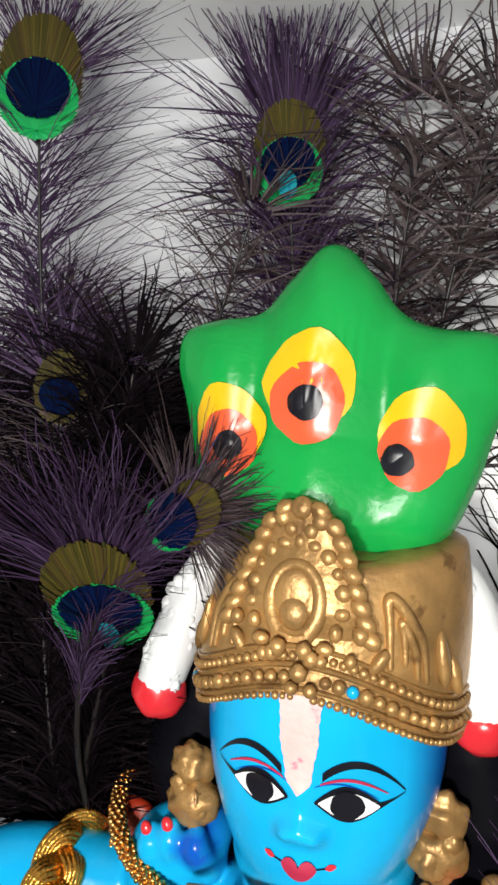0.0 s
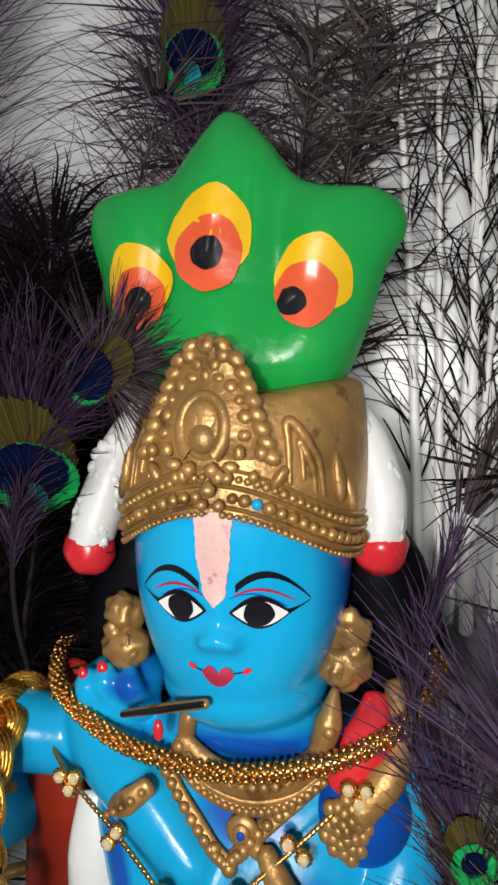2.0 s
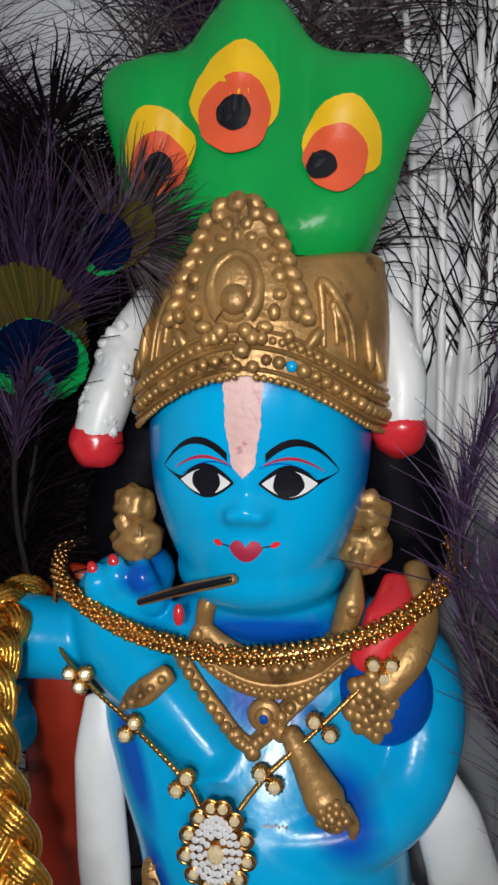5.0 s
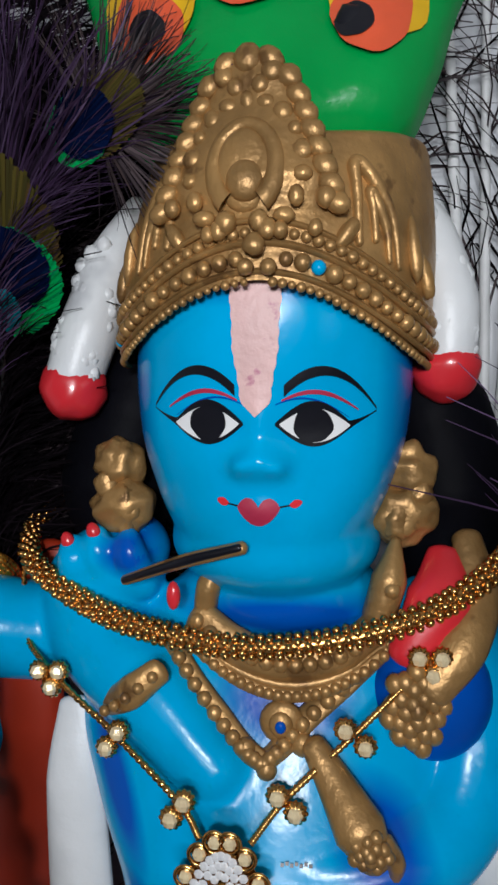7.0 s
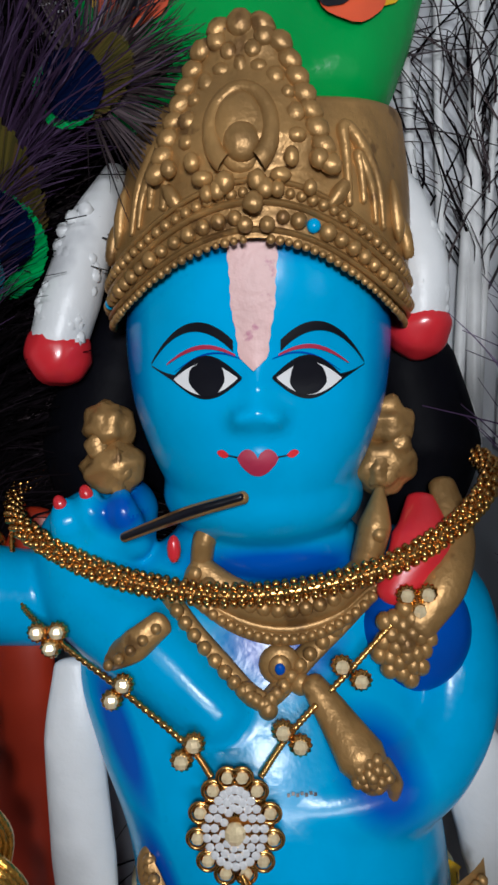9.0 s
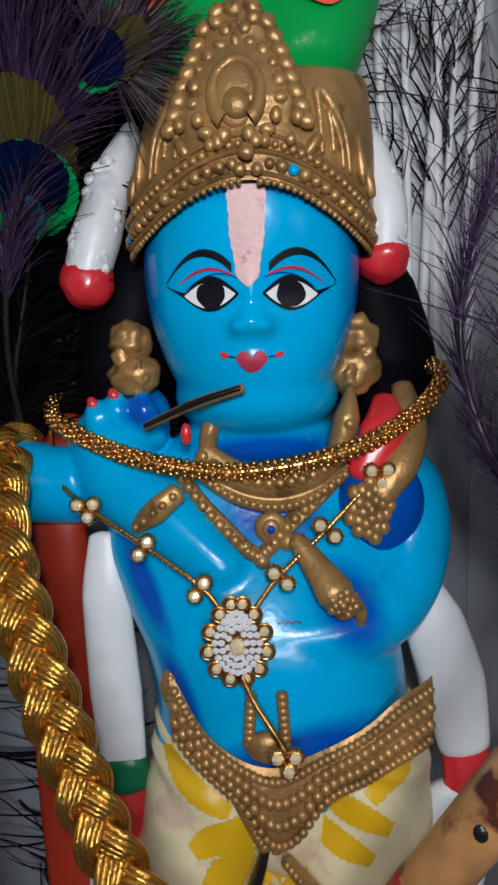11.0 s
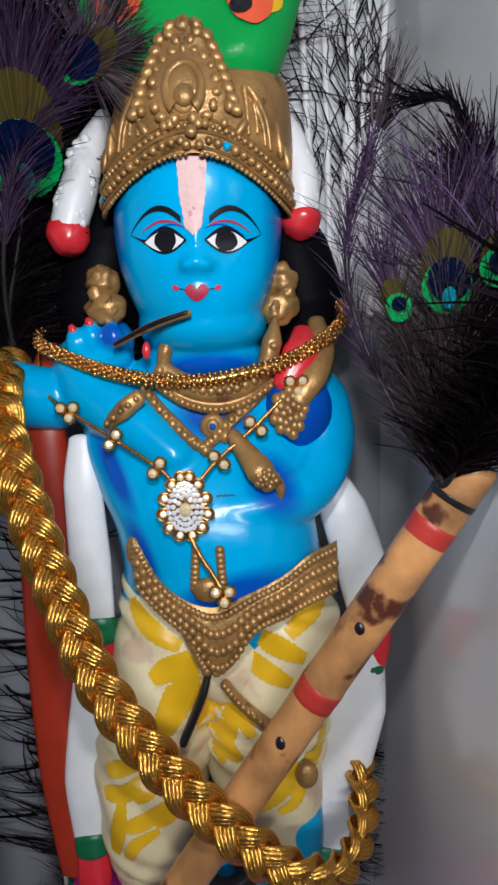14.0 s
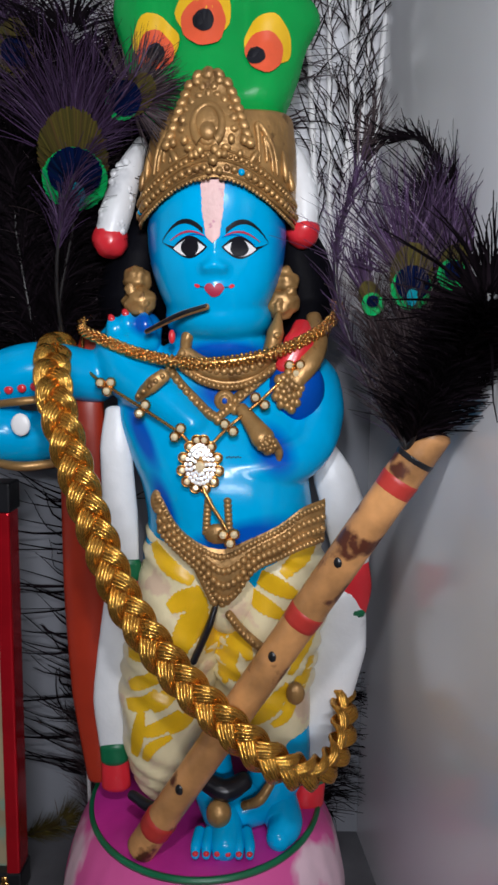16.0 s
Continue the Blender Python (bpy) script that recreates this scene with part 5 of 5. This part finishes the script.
# ---------------------------------------------------------------- beaded necklace
mala_path = spline([(-0.060, 0.075, 0.400), (-0.0700, 0.060, 0.3945), (-0.0690, 0.047, 0.3885), (-0.0580, 0.0320, 0.3835), (-0.0365, 0.0235, 0.3755), (-0.0144, 0.0215, 0.3710), (0.0028, 0.0200, 0.3706), (0.0221, 0.0205, 0.3733), (0.0415, 0.0235, 0.3788), (0.0594, 0.030, 0.3886), (0.0690, 0.038, 0.3990), (0.067, 0.052, 0.404), (0.056, 0.075, 0.405)], 400)
mala = thing("beaded_necklace", "rope necklace of small gold beads round the neck", "necklace", "", tuple(mala_path[0]))
b, core = Build(), Build()
core.tube([tuple(p - mala_path[0]) for p in mala_path[::8]], (0.0021, 0.0021), 0, 10, 1.0, None, 120)
part("core", core, BEAD, mala)
frames = along(mala_path, (0.1, -1, 0.2))
step, row, singles = 0.0, 0, 0
ball = Build()
ball.blob((0, 0, 0), (0.00106, 0.00106, 0.00106), 0, 8, 6)
BEADMESH = ball.mesh("bead", [BEAD])
for i in range(1, len(mala_path)):
    step += (mala_path[i] - mala_path[i - 1]).length
    if step >= 0.0020:
        step, row = 0.0, row + 1
        n, s = frames[i]
        for k in range(7):
            a = 2 * math.pi * (k + 0.5 * (row % 2)) / 7
            q = mala_path[i] - mala_path[0] + (n * math.cos(a) + s * math.sin(a)) * 0.0025
            if math.cos(a) > 0.1 and 70 < i < 330 and singles < 300:
                singles += 1
                bead = new("bead", BEADMESH)
                bead.parent, bead.location = mala, q
            else:
                b.blob(q, (0.00104, 0.00104, 0.00104), 0, 7, 5)
part("bead_rope", b, BEAD, mala, "", "stuff")

# ---------------------------------------------------------------- pendant necklace
chain = thing("pendant_necklace", "thin gold chain with rhinestone teardrop pendant and bead clusters", "necklace", "", (-0.0014, 0.001, 0.3215))
CO = Vector((-0.0014, 0.001, 0.3215))


def link_chain(name, pts, r):
    b = Build()
    path = spline(pts, 220)
    fr = along(path, (0.1, -1, 0.2))
    b.surf(8, 220, lambda u, v: path[round(v * 220)] - CO + (fr[round(v * 220)][0] * math.cos(2 * math.pi * u) + fr[round(v * 220)][1] * math.sin(2 * math.pi * u)) * r * (1 + 0.22 * math.sin(round(v * 220) * 2.1)), 0, True)
    part(name, b, BEAD, chain)


LEFT = [(-0.0690, 0.054, 0.3890), (-0.0685, 0.044, 0.3835), (-0.0635, 0.0325, 0.3672), (-0.0516, 0.0240, 0.3587), (-0.0316, 0.0165, 0.3472), (-0.0129, 0.0080, 0.3363), (-0.0071, 0.0035, 0.3315)]
RIGHT = [(0.0045, 0.0035, 0.3315), (0.0121, 0.0100, 0.3391), (0.0277, 0.0180, 0.3517), (0.0454, 0.0240, 0.3687), (0.0601, 0.032, 0.3811), (0.0665, 0.041, 0.3930)]
link_chain("chain", LEFT, 0.00085)
link_chain("chain", RIGHT, 0.00085)
link_chain("drop_chain", [(0.0000, 0.000, 0.3100), (0.0040, -0.0025, 0.3025), (0.0090, -0.004, 0.2950), (0.0125, -0.0045, 0.2890)], 0.0010)
PAIR, TRIO = ((0.0014, 0.0020), (-0.0016, -0.0022)), ((-0.0028, 0.0012), (0.0026, 0.0014), (0.0006, -0.0030))
for (x, y, z), spots in ((LEFT[3], TRIO), (LEFT[4], PAIR), (LEFT[5], PAIR), (RIGHT[1], ((-0.0020, 0.0014), (0.0022, -0.0022))), (RIGHT[2], ((-0.0024, 0.0018), (0.0024, -0.0020))), (RIGHT[3], TRIO), ((0.0130, -0.0045, 0.2870), TRIO)):
    for dx, dz in spots:
        q = Vector((x + dx, y - 0.0018, z + dz)) - CO
        b, g = Build(), Build()
        b.surf(48, 8, lambda u, v: q + Vector((math.cos(2 * math.pi * u), 0, math.sin(2 * math.pi * u))) * 0.0028 * math.sin(math.pi * v) * (1 + 0.09 * math.cos(24 * math.pi * u)) + Vector((0, 0.0017 * math.cos(math.pi * v), 0)), 0, True)
        g.blob(q - Vector((0, 0.0010, 0)), (0.0020, 0.0016, 0.0020), 0, 7, 4)
        part("stone", g, AMBER, part("bead", b, BEAD, chain), "", "", False)


def drop(a, w, h):
    """Teardrop outline."""
    return Vector((w * math.cos(a) * (1 - 0.30 * max(math.sin(a), 0)), 0, h * math.sin(a)))


b = Build()
b.surf(48, 6, lambda u, v: drop(2 * math.pi * u, 0.0092 * v, 0.0122 * v) + Vector((0, 0.0008 - 0.0016 * (1 - v * v), 0)), 0, True)
pendant = part("pendant", b, BEAD, chain, "gold backed teardrop pendant")
for i in range(12):
    b = Build()
    q = drop(2 * math.pi * (i + 0.5) / 12, 0.0092, 0.0122)
    b.surf(16, 6, lambda u, v: q + Vector(((0.0024 + 0.0005 * math.cos(2 * math.pi * v)) * math.cos(2 * math.pi * u), -0.0008 - 0.0005 * math.sin(2 * math.pi * v), (0.0024 + 0.0005 * math.cos(2 * math.pi * v)) * math.sin(2 * math.pi * u))), 0, True)
    b.blob(q, (0.0021, 0.0010, 0.0021), 0, 12, 6)
    scallop = part("scallop", b, BEAD, pendant)
    b = Build()
    b.blob(q - Vector((0, 0.0008, 0)), (0.0016, 0.0010, 0.0016), 0, 7, 4)
    part("champagne_stone", b, AMBER, pendant, "", "", False)
for n, w, h, r in ((24, 0.0068, 0.0094, 0.00112), (18, 0.0048, 0.0072, 0.00112), (11, 0.0029, 0.0050, 0.00105)):
    for i in range(n):
        b = Build()
        b.blob(drop(2 * math.pi * i / n, w, h) - Vector((0, 0.0016, 0)), (r, r * 0.5, r), 0, 6, 4)
        part("rhinestone", b, STONE, pendant, "", "", False)
b = Build()
b.blob((0, -0.0018, -0.0012), (0.0026, 0.0020, 0.0028), 0, 9, 5)
part("centre_stone", b, AMBER, pendant, "round champagne centre stone", "", False)

# ---------------------------------------------------------------- framed picture at the side
picture = thing("framed_picture", "framed print with red metal moulding and black corners", "picture", "", (-0.1975, 0.054, FLOOR))


def bar(name, lo, hi, mat, label=""):
    b = Build()
    box(b, lo, hi)
    ob = part(name, b, mat, picture, label, "", False)
    m = ob.modifiers.new("edge", "BEVEL")
    m.width, m.segments = 0.0012, 2
    return ob


bar("moulding", (0.0780, -0.010, 0.012), (0.0860, 0.006, 0.236), REDMETAL, "red metal moulding")
bar("moulding", (-0.0860, -0.010, 0.012), (-0.0780, 0.006, 0.236), REDMETAL, "red metal moulding")
bar("moulding", (-0.0660, -0.010, 0.2440), (0.0660, 0.006, 0.2520), REDMETAL, "red metal moulding")
bar("moulding", (-0.0660, -0.010, 0.0), (0.0660, 0.006, 0.0080), REDMETAL, "red metal moulding")
for x in (-0.0870, 0.0665):
    for z in (-0.0002, 0.2360):
        bar("corner", (x, -0.0108, z), (x + 0.0205, 0.0065, z + 0.0170), BLACKPL, "black plastic corner piece")
bar("print", (-0.0780, -0.004, 0.008), (0.0780, 0.004, 0.2440), PRINT, "beige printed picture")
for x in (-0.0770, 0.0770):
    for z in (0.0085, 0.2445):
        b = Build()
        for dx, dz, r in ((0, 0, 0.0034), (0, 0.0045, 0.0022), (0, -0.0045, 0.0022)):
            b.blob((x, -0.0108, z + dz), (r, 0.0010, r), 0, 14, 8, None, 0.2)
        part("corner_ornament", b, BEAD, picture, "small gilt corner ornament")
